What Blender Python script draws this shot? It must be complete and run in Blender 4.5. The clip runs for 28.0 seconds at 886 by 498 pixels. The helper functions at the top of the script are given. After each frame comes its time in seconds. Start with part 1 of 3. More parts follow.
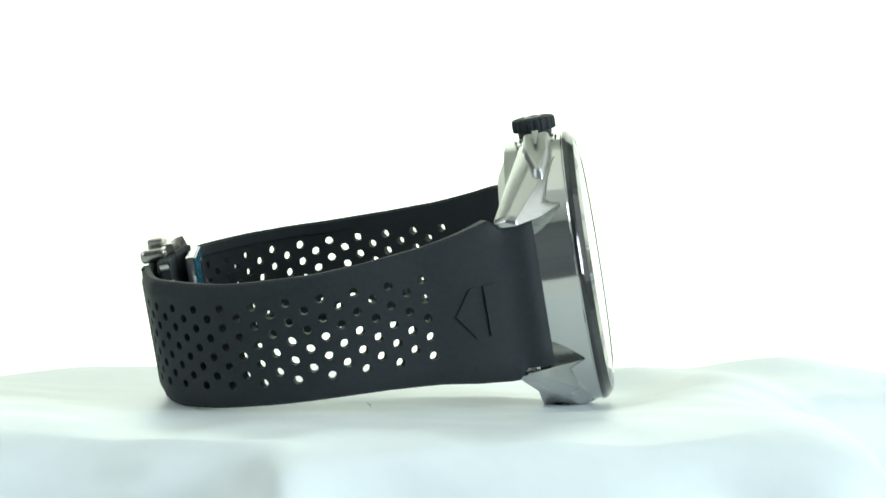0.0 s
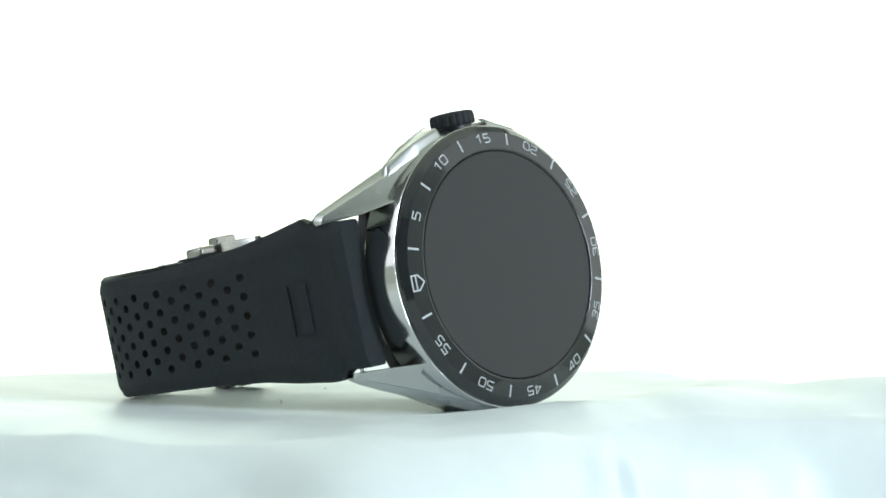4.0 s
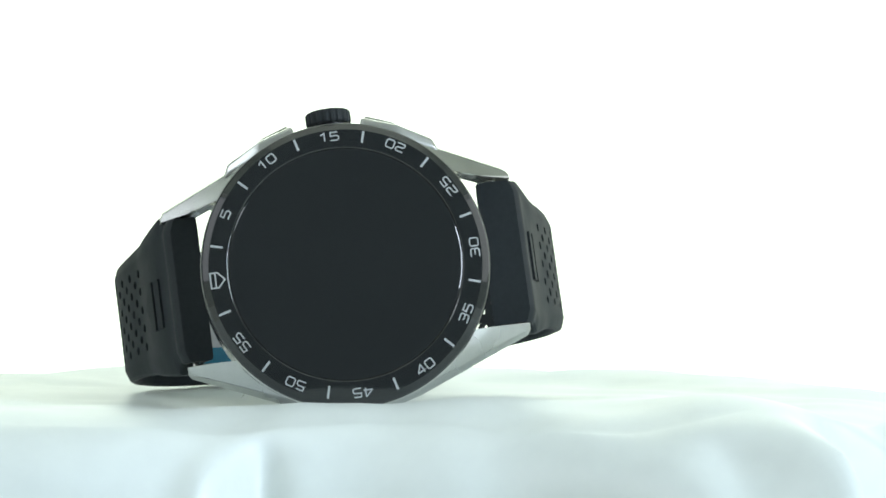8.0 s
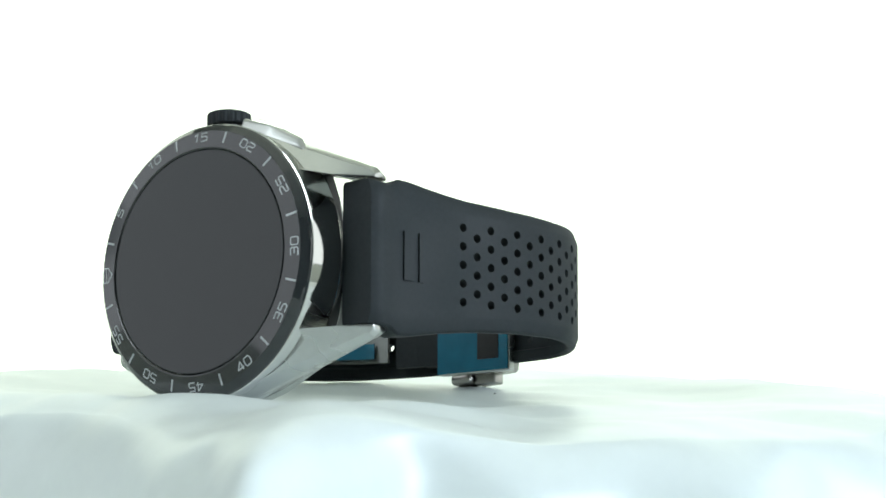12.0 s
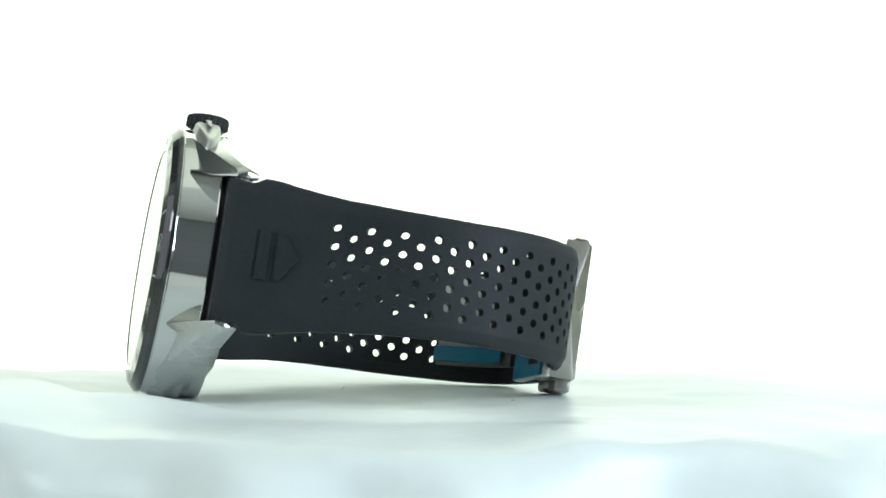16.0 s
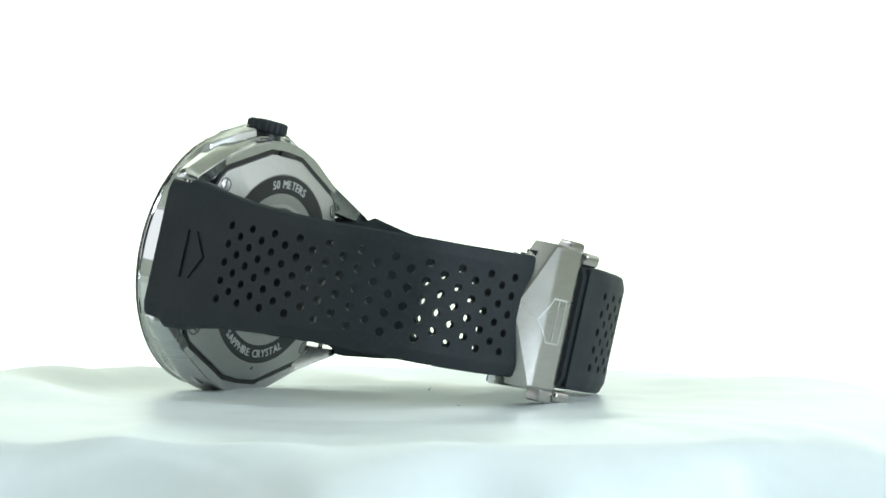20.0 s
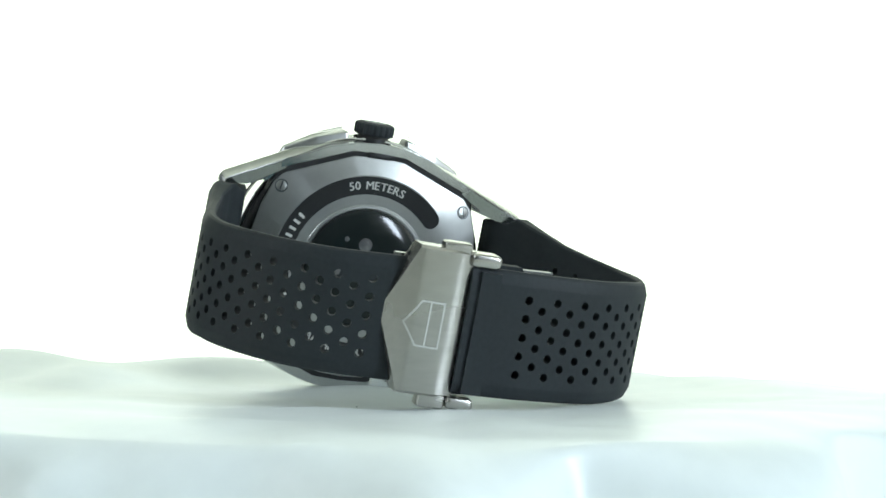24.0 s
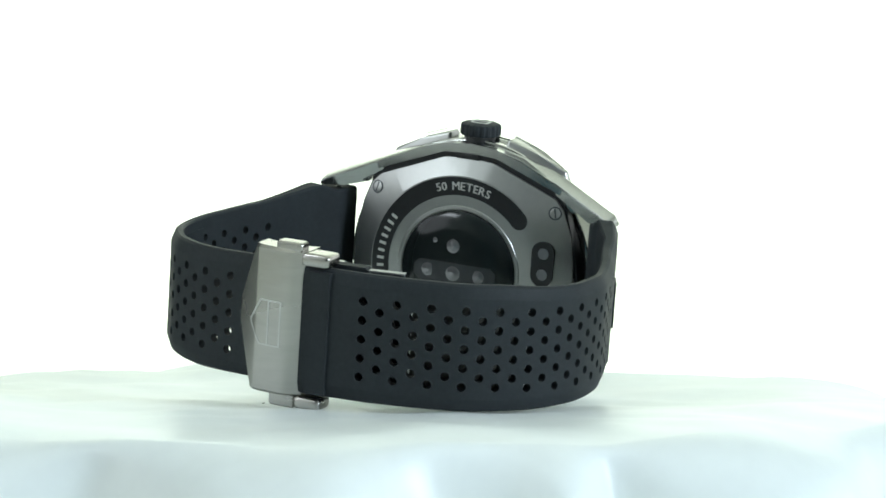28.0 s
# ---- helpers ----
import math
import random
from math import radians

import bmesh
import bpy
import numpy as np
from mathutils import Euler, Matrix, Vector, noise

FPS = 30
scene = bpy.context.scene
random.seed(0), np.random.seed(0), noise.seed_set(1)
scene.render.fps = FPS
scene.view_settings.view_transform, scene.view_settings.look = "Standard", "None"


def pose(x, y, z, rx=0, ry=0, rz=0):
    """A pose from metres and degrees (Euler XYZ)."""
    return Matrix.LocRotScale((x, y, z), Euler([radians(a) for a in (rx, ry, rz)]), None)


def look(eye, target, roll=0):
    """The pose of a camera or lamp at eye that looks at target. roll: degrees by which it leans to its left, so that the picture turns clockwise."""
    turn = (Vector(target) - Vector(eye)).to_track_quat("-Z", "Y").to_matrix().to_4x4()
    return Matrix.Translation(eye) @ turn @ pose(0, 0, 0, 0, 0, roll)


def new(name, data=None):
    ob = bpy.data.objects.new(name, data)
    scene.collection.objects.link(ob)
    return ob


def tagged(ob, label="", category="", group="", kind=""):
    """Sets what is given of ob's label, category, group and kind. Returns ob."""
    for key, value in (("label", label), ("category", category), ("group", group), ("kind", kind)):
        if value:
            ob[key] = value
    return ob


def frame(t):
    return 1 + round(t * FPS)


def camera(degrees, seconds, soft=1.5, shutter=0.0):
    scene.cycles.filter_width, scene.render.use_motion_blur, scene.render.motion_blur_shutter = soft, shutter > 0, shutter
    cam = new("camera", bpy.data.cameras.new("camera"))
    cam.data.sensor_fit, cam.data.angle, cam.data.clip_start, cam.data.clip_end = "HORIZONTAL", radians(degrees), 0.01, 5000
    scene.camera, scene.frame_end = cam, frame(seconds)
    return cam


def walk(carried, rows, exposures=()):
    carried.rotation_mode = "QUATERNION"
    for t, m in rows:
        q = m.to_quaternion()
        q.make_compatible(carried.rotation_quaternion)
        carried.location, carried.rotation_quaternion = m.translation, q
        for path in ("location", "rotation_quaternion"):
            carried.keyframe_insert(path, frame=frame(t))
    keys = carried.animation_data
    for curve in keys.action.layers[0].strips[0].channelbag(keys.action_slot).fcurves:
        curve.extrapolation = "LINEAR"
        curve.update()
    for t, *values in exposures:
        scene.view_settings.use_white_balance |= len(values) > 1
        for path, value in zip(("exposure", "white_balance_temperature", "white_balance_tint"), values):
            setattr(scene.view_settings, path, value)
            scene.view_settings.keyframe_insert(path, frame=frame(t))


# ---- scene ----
# The camera stands still before a turntable; the watch and its cloth turn together about the world's z axis.
cam = camera(17.537, 28.0, soft=1.7)
CAMERA_POSE = pose(0, -0.46793, 0.0305, 89.2150, -0.4362, -1.3870)
walk(cam, [(0.0, CAMERA_POSE), (28.0, CAMERA_POSE)])

# ---- light ----
world = bpy.data.worlds.new("world")
scene.world = world
world.use_nodes = True
world.node_tree.nodes["Background"].inputs[0].default_value = (0.85, 0.95, 1.0, 1)
world.node_tree.nodes["Background"].inputs[1].default_value = 0.6


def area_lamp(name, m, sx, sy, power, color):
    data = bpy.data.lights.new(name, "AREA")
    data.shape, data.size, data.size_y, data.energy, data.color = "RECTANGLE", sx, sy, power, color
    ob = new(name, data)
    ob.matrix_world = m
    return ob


# Three window lamps, placed where the glass and bezel mirror bright windows.
area_lamp("side_light", look((1.16, -0.815, 0.42), (0, -0.05, 0.05)), 0.20, 0.66, 14.5, (0.84, 0.97, 1.12))
area_lamp("side_light", look((-1.17, -0.27, 0.44), (0, -0.27, 0.44)), 1.16, 0.78, 2.2, (0.94, 0.97, 1.03))
area_lamp("side_light", look((-1.145, -0.735, 0.89), (0, -0.62, 0.80)), 0.56, 0.32, 5.0, (0.90, 0.99, 1.07))
# Added dim lamp, no known window: brightens what the turned screen reflects.
area_lamp("side_light", look((1.17, 0.50, 0.45), (0, 0.50, 0.45)), 1.56, 0.78, 2.9, (0.96, 1.0, 0.94))
# Added overhead fill for cloth and steel; no such ceiling lamp is known.
area_lamp("overhead_fill", look((0.0, 0.10, 1.335), (0, 0.10, 0.0)), 1.5, 1.2, 2.0, (0.93, 1.0, 0.84))


# ---- materials ----
def material(name, color, rough=0.5, metal=0.0, grain=0.0, grain_scale=900.0, bump=0.0, bump_scale=900.0, stretch=(1, 1, 1),
             rough_var=0.0, coat=0.0, sheen=0.0, spec=0.5, emit=None, ior=1.5):
    mat = bpy.data.materials.new(name)
    mat.use_nodes = True
    nt = mat.node_tree
    bsdf = nt.nodes["Principled BSDF"]
    bsdf.inputs["Base Color"].default_value = (*color, 1)
    bsdf.inputs["Roughness"].default_value = rough
    bsdf.inputs["Metallic"].default_value = metal
    bsdf.inputs["Coat Weight"].default_value = coat
    bsdf.inputs["Coat Roughness"].default_value = 0.05
    bsdf.inputs["Sheen Weight"].default_value = sheen
    bsdf.inputs["Specular IOR Level"].default_value = spec
    bsdf.inputs["IOR"].default_value = ior
    if emit:
        bsdf.inputs["Emission Color"].default_value = (*emit[:3], 1)
        bsdf.inputs["Emission Strength"].default_value = emit[3]
    if grain or bump or rough_var:
        coord = nt.nodes.new("ShaderNodeTexCoord")
        mapping = nt.nodes.new("ShaderNodeMapping")
        mapping.inputs["Scale"].default_value = stretch
        nt.links.new(coord.outputs["Object"], mapping.inputs["Vector"])

        def tex(scale, detail):
            n = nt.nodes.new("ShaderNodeTexNoise")
            n.inputs["Scale"].default_value, n.inputs["Detail"].default_value = scale, detail
            nt.links.new(mapping.outputs["Vector"], n.inputs["Vector"])
            return n
        fine = tex(grain_scale, 6.0)
        wide = tex(grain_scale * 0.07, 3.0)
        if grain:
            mix = nt.nodes.new("ShaderNodeMath")
            mix.operation = "ADD"
            nt.links.new(fine.outputs["Fac"], mix.inputs[0])
            nt.links.new(wide.outputs["Fac"], mix.inputs[1])
            rng = nt.nodes.new("ShaderNodeMapRange")
            rng.inputs["From Min"].default_value, rng.inputs["From Max"].default_value = 0.6, 1.4
            rng.inputs["To Min"].default_value, rng.inputs["To Max"].default_value = 1 - grain, 1 + grain
            nt.links.new(mix.outputs[0], rng.inputs["Value"])
            mul = nt.nodes.new("ShaderNodeMix")
            mul.data_type, mul.blend_type = "RGBA", "MULTIPLY"
            mul.inputs["Factor"].default_value = 1
            mul.inputs["A"].default_value = (*color, 1)
            nt.links.new(rng.outputs["Result"], mul.inputs["B"])
            nt.links.new(mul.outputs["Result"], bsdf.inputs["Base Color"])
        if rough_var:
            rr = nt.nodes.new("ShaderNodeMapRange")
            rr.inputs["From Min"].default_value, rr.inputs["From Max"].default_value = 0.3, 0.7
            rr.inputs["To Min"].default_value, rr.inputs["To Max"].default_value = rough - rough_var, rough + rough_var
            nt.links.new(wide.outputs["Fac"], rr.inputs["Value"])
            nt.links.new(rr.outputs["Result"], bsdf.inputs["Roughness"])
        if bump:
            bn = tex(bump_scale, 4.0)
            b = nt.nodes.new("ShaderNodeBump")
            b.inputs["Strength"].default_value, b.inputs["Distance"].default_value = bump, 0.0001
            nt.links.new(bn.outputs["Fac"], b.inputs["Height"])
            nt.links.new(b.outputs["Normal"], bsdf.inputs["Normal"])
    return mat


RUBBER = material("black_rubber", (0.0168, 0.0218, 0.0246), 0.61, spec=0.26, grain=0.18, grain_scale=1500, bump=0.12, bump_scale=2600, rough_var=0.08)
STEEL = material("brushed_steel", (0.55, 0.56, 0.545), 0.23, 1.0, grain=0.06, grain_scale=700, bump=0.10, bump_scale=900, stretch=(0.08, 1, 1), rough_var=0.06)
POLISHED = material("polished_steel", (0.66, 0.66, 0.64), 0.09, 1.0, rough_var=0.03, grain_scale=600)
CERAMIC = material("black_ceramic", (0.016, 0.019, 0.020), 0.06, ior=1.68, rough_var=0.02, grain_scale=500)
GLASS = material("black_screen_glass", (0.019, 0.022, 0.023), 0.015, spec=0.42, rough_var=0.008, grain_scale=400)
PRINT = material("white_print", (0.44, 0.47, 0.48), 0.45, grain=0.05, grain_scale=2000)
DARK = material("black_plastic", (0.012, 0.013, 0.014), 0.38, grain=0.15, grain_scale=1200, rough_var=0.08)
FILM = material("teal_film", (0.020, 0.150, 0.235), 0.25, grain=0.12, grain_scale=300, coat=0.5, bump=0.2, bump_scale=300)
ETCH = material("pale_etching", (0.55, 0.56, 0.53), 0.5, 0.3, grain=0.05)
SENSOR_GLASS = material("sensor_glass", (0.010, 0.014, 0.014), 0.16, spec=0.4, rough_var=0.04)
SENSOR_PANEL = material("sensor_panel", (0.030, 0.034, 0.036), 0.25, spec=0.4, grain=0.1)
SENSOR = material("sensor_lens", (0.25, 0.25, 0.26), 0.12, 0.7, grain=0.1)
PAD = material("grey_contact", (0.20, 0.21, 0.22), 0.35, 0.6, grain=0.1)
SATIN = material("white_satin", (0.77, 0.835, 0.83), 0.37, grain=0.03, grain_scale=260, bump=0.3, bump_scale=240, sheen=0.04, spec=0.5, rough_var=0.06)
BACK_STEEL = material("circular_brushed_steel", (0.43, 0.44, 0.425), 0.40, 1.0, grain=0.05, grain_scale=900, bump=0.12, bump_scale=1200, rough_var=0.05)
CLASP_STEEL = material("warm_brushed_steel", (0.42, 0.41, 0.38), 0.28, 1.0, grain=0.10, grain_scale=900, bump=0.12, bump_scale=1100, stretch=(1, 0.06, 1), rough_var=0.06)
PUSH_STEEL = material("satin_button_steel", (0.50, 0.51, 0.49), 0.36, 1.0, grain=0.05, grain_scale=800, bump=0.08, bump_scale=1000, rough_var=0.05)
BLADE_STEEL = material("satin_steel", (0.27, 0.28, 0.27), 0.42, 1.0, grain=0.08, grain_scale=800, bump=0.1, bump_scale=1000)
DARK_STEEL = material("dark_steel", (0.10, 0.11, 0.115), 0.4, 0.8, grain=0.1)
# Glows by its own emission, with a green-yellow cast that tints the cloth.
BACKDROP = material("glowing_backdrop", (0.9, 0.9, 0.9), 0.9, emit=(0.94, 1.07, 0.83, 1.27))
WALL = material("white_wall", (0.68, 0.70, 0.65), 0.85, grain=0.04, grain_scale=6, bump=0.1, bump_scale=300)
# Grey picked to darken what the turned screen mirrors beside the backdrop.
GREY_WALL = material("grey_wall", (0.30, 0.31, 0.29), 0.85, grain=0.08, grain_scale=6, bump=0.1, bump_scale=300)
# Dark colour put in for the dim room that the screen mirrors.
DIM_ROOM_WALL = material("dim_room_wall", (0.14, 0.15, 0.16), 0.8, grain=0.2, grain_scale=8)
WOOD = material("grey_wood", (0.24, 0.235, 0.22), 0.5, grain=0.25, grain_scale=60, stretch=(0.1, 1, 1))


# ---- helpers for meshes ----
MM = 0.001
TURN = -10.3113  # degrees a second
# small unevenness of the turntable's drive, in degrees at each second
UNEVEN = (.15, -.1, -.28, -.3, -.27, -.2, -.12, 0, .1, .2, .28, .34, .33, .27, .2, .13, .08, .08, .08, .06, .04, 0, -.02, -.05, -.1, -.15, -.17, -.16, -.16)
SPIN = lambda t: Matrix.Rotation(radians(TURN * t + UNEVEN[int(t)]), 4, "Z")
# the watch's own axes: x to six o'clock, y to the crown, z out of the dial, in millimetres about the dial's centre
DIAL = Matrix(((0.092927, -0.174943, 0.980183, 0.035433), (0.986509, -0.117082, -0.114424, -0.008876),
               (0.134780, 0.977592, 0.161702, 0.022260), (0, 0, 0, 1)))
BASE = Matrix.Translation((0.0, -0.006, 0.0))
LOCAL = BASE.inverted() @ DIAL @ Matrix.Diagonal((MM, MM, MM, 1))


def finish(bm, name, mat, angle=32):
    bmesh.ops.recalc_face_normals(bm, faces=bm.faces[:])
    me = bpy.data.meshes.new(name)
    bm.to_mesh(me)
    bm.free()
    me.materials.append(mat)
    me.shade_smooth()
    me.set_sharp_from_angle(angle=radians(angle))
    return me


def part(name, bm, mat, parent, label="", angle=32):
    """One part of the watch, built in its own millimetre axes."""
    bm.transform(LOCAL)
    ob = new(name, finish(bm, name, mat, angle))
    ob.parent = parent
    return tagged(ob, label)


def lathe(profile, seg=128, closed=False, axis_z=True):
    """A ring or disc turned about z from (radius, height) pairs."""
    bm = bmesh.new()
    rings = []
    for r, z in profile:
        if r < 1e-6:
            rings.append([bm.verts.new((0, 0, z))])
        else:
            rings.append([bm.verts.new((r * math.cos(2 * math.pi * i / seg), r * math.sin(2 * math.pi * i / seg), z)) for i in range(seg)])
    pairs = list(zip(rings, rings[1:])) + ([(rings[-1], rings[0])] if closed else [])
    for a, b in pairs:
        for i in range(seg):
            j = (i + 1) % seg
            if len(a) == 1 and len(b) == 1:
                continue
            if len(a) == 1:
                bm.faces.new((a[0], b[i], b[j]))
            elif len(b) == 1:
                bm.faces.new((a[i], a[j], b[0]))
            else:
                bm.faces.new((a[i], a[j], b[j], b[i]))
    return bm


def loft(lower, upper, bevel=0.0, segments=2):
    """A solid between two outlines of as many points."""
    bm = bmesh.new()
    a = [bm.verts.new(p) for p in lower]
    b = [bm.verts.new(p) for p in upper]
    n = len(a)
    bm.faces.new(a[::-1])
    bm.faces.new(b)
    for i in range(n):
        bm.faces.new((a[i], a[(i + 1) % n], b[(i + 1) % n], b[i]))
    if bevel:
        bmesh.ops.recalc_face_normals(bm, faces=bm.faces[:])
        bmesh.ops.bevel(bm, geom=bm.edges[:], offset=bevel, segments=segments, affect="EDGES", profile=0.6)
    return bm


def loft_rings(rings, bevel=0.0, segments=2):
    """A solid through several outlines of as many points."""
    bm = bmesh.new()
    rows = [[bm.verts.new(p) for p in ring] for ring in rings]
    n = len(rows[0])
    bm.faces.new(rows[0][::-1])
    bm.faces.new(rows[-1])
    for a, b in zip(rows, rows[1:]):
        for i in range(n):
            bm.faces.new((a[i], a[(i + 1) % n], b[(i + 1) % n], b[i]))
    bmesh.ops.recalc_face_normals(bm, faces=bm.faces[:])
    if bevel:
        bmesh.ops.bevel(bm, geom=[e for e in bm.edges if len(e.link_faces) == 2 and e.calc_face_angle() > 0.3], offset=bevel, segments=segments, affect="EDGES", profile=0.6)
    return bm


def stroke(points, width, z0, z1, closed=False):
    """A band of that width along a line, with mitred corners."""
    n = len(points)
    p = [Vector(q) for q in points]
    sides = []
    for i in range(n):
        a, b = (p[i - 1] if i or closed else None), (p[(i + 1) % n] if i < n - 1 or closed else None)
        d0 = (p[i] - a).normalized() if a is not None else (b - p[i]).normalized()
        d1 = (b - p[i]).normalized() if b is not None else d0
        n0, n1 = Vector((-d0.y, d0.x)), Vector((-d1.y, d1.x))
        m = (n0 + n1) / max(0.35, 1 + n0.dot(n1)) * (width / 2)
        sides.append((p[i] + m, p[i] - m))
    bm = bmesh.new()
    rows = [[bm.verts.new((*q[k], z)) for z, k in ((z0, 0), (z0, 1), (z1, 1), (z1, 0))] for q in sides]
    for i in range(n if closed else n - 1):
        a, b = rows[i], rows[(i + 1) % n]
        for k in range(4):
            bm.faces.new((a[k], a[(k + 1) % 4], b[(k + 1) % 4], b[k]))
    if not closed:
        bm.faces.new(rows[0])
        bm.faces.new(rows[-1][::-1])
    bmesh.ops.recalc_face_normals(bm, faces=bm.faces[:])
    return bm


def slab(poly, z0, z1, bevel=0.0, segments=2):
    return loft([(x, y, z0) for x, y in poly], [(x, y, z1) for x, y in poly], bevel, segments)


def lettering(text, size, weight=0.0, align="CENTER"):
    """Built-in letters as a thin solid mesh in the xy plane, in millimetres."""
    cu = bpy.data.curves.new("letters", "FONT")
    cu.body, cu.size, cu.align_x, cu.align_y, cu.extrude = text, size, align, "CENTER", 0.03
    cu.resolution_u, cu.offset = 3, weight * size
    ob = bpy.data.objects.new("letters", cu)
    scene.collection.objects.link(ob)
    me = bpy.data.meshes.new_from_object(ob.evaluated_get(bpy.context.evaluated_depsgraph_get()))
    bm = bmesh.new()
    bm.from_mesh(me)
    bpy.data.objects.remove(ob)
    bpy.data.curves.remove(cu)
    bpy.data.meshes.remove(me)
    return bm


# ---- the room ----
def box_mesh(name, lo, hi, mat):
    bm = bmesh.new()
    bmesh.ops.create_cube(bm, size=1, matrix=Matrix.LocRotScale([(a + b) / 2 for a, b in zip(lo, hi)], None, [b - a for a, b in zip(lo, hi)]))
    return tagged(new(name, finish(bm, name, mat)), kind="structure")


# Nothing of this room is in view; it only shapes reflections and bounce.
X0, X1, Y0, Y1, Z0, Z1 = -1.1, 1.1, -1.60, 1.5, -0.75, 1.35
tagged(box_mesh("floor", (X0 - .1, Y0 - .1, Z0 - .05), (X1 + .1, Y1 + .1, Z0), WOOD), "unseen grey wooden floor that closes the room", "floor")
tagged(box_mesh("ceiling", (X0 - .1, Y0 - .1, Z1), (X1 + .1, Y1 + .1, Z1 + .05), WALL), "unseen white painted ceiling that closes the room", "ceiling")
tagged(box_mesh("wall_north", (X0 - .1, Y1, Z0), (X1 + .1, Y1 + .06, Z1), GREY_WALL), "unseen grey wall behind the backdrop, toned for the glass reflections", "wall")
tagged(box_mesh("wall_south", (X0 - .1, Y0 - .06, Z0), (X1 + .1, Y0, Z1), DIM_ROOM_WALL), "unseen wall behind the camera, coloured dark for the dim room", "wall")
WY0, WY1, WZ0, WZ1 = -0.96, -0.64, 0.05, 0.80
wall_west = tagged(new("wall_west"), "unseen side wall with a stepped window opening and a darkened rear part", "wall", kind="structure")
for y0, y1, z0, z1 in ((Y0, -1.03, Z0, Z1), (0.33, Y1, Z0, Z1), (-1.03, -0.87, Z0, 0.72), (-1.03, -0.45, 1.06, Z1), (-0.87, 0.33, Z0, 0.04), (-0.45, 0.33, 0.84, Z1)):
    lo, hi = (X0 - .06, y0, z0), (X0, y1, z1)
    # The rear panel is coloured dark, for the dim corner the screen mirrors.
    p = box_mesh("wall_panel", lo, hi, DIM_ROOM_WALL if lo[1] > 0.3 else WALL)
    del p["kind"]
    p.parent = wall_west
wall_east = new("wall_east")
tagged(wall_east, "unseen white side wall, open for a window and an added lamp", "wall", kind="structure")
# The long opening is made only for the added dim lamp.
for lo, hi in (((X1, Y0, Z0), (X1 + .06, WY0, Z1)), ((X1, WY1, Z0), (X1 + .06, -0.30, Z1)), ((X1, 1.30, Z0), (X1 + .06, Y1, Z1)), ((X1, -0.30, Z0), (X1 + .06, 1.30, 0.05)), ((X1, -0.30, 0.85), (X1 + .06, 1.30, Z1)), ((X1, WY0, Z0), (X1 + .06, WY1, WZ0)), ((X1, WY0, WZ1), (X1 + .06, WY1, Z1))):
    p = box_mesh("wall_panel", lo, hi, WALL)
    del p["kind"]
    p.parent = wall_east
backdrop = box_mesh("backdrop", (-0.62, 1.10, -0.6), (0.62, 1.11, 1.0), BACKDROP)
tagged(backdrop, "plain white studio backdrop that glows by itself", "backdrop")


# ---- the cloth on the turntable ----
def swing(a, centre, width):
    d = a - radians(centre)
    return math.exp(-((math.atan2(math.sin(d), math.cos(d)) / radians(width)) ** 2))


# folds of the cloth: azimuth, width in degrees, reach outwards, rise
FOLDS = ((22, 10, 0.017, 0.0), (30, 10, 0.004, 0.0046), (-93, 9, 0.006, 0.0000), (118, 12, 0.005, 0.0006), (160, 10, 0.006, -0.0004), (196, 9, 0.006, 0.0002),
         (232, 12, 0.006, 0.0008), (-45, 11, 0.006, 0.0010), (78, 10, 0.004, -0.0006))
# pleats of the hanging part: azimuth, width in degrees, depth, how far below the rim they begin
PLEATS = ((-96.5, 2.2, 0.0050, 0.05), (-90, 4, -0.0030, 0.08), (-80, 4, 0.0025, 0.1), (-70, 6, 0.0030, 0.12), (-52, 5, 0.0030, 0.10), (-36, 5, 0.0026, 0.10), (-24.5, 2.0, 0.0034, 0.08),
          (-20, 2.4, -0.0040, 0.10), (-2, 6, 0.0020, 0.10), (12, 5, 0.0022, 0.10), (21.0, 2.4, -0.0050, 0.02), (26.0, 2.2, 0.0060, 0.0), (38, 4, -0.0030, 0.05), (48, 6, 0.0030, 0.08), (65, 4, 0.0035, 0.12),
          (74, 4, -0.0030, 0.10), (83, 3.5, 0.0035, 0.10), (100, 6, -0.0025, 0.10), (113, 3.5, 0.0045, 0.06), (123, 4, -0.0030, 0.06), (131, 3.5, 0.0040, 0.05), (147, 6, -0.0026, 0.08),
          (163, 4, 0.0040, 0.10), (175, 4, -0.0040, 0.05), (187, 5, 0.0036, 0.05), (203, 5, -0.0030, 0.08), (214, 3, 0.0045, 0.05), (219, 2.6, -0.0040, 0.05), (237, 5, 0.0030, 0.1), (252, 4, 0.0030, 0.1))


def cloth_edge(a):
    e = 0.088 - 0.023 * swing(a, -6, 30) + 0.003 * noise.noise(Vector((math.cos(a) * 1.5, math.sin(a) * 1.5, 2.0)))
    return e + sum(0.5 * f[2] * swing(a, f[0], f[1] * 1.5) for f in FOLDS)


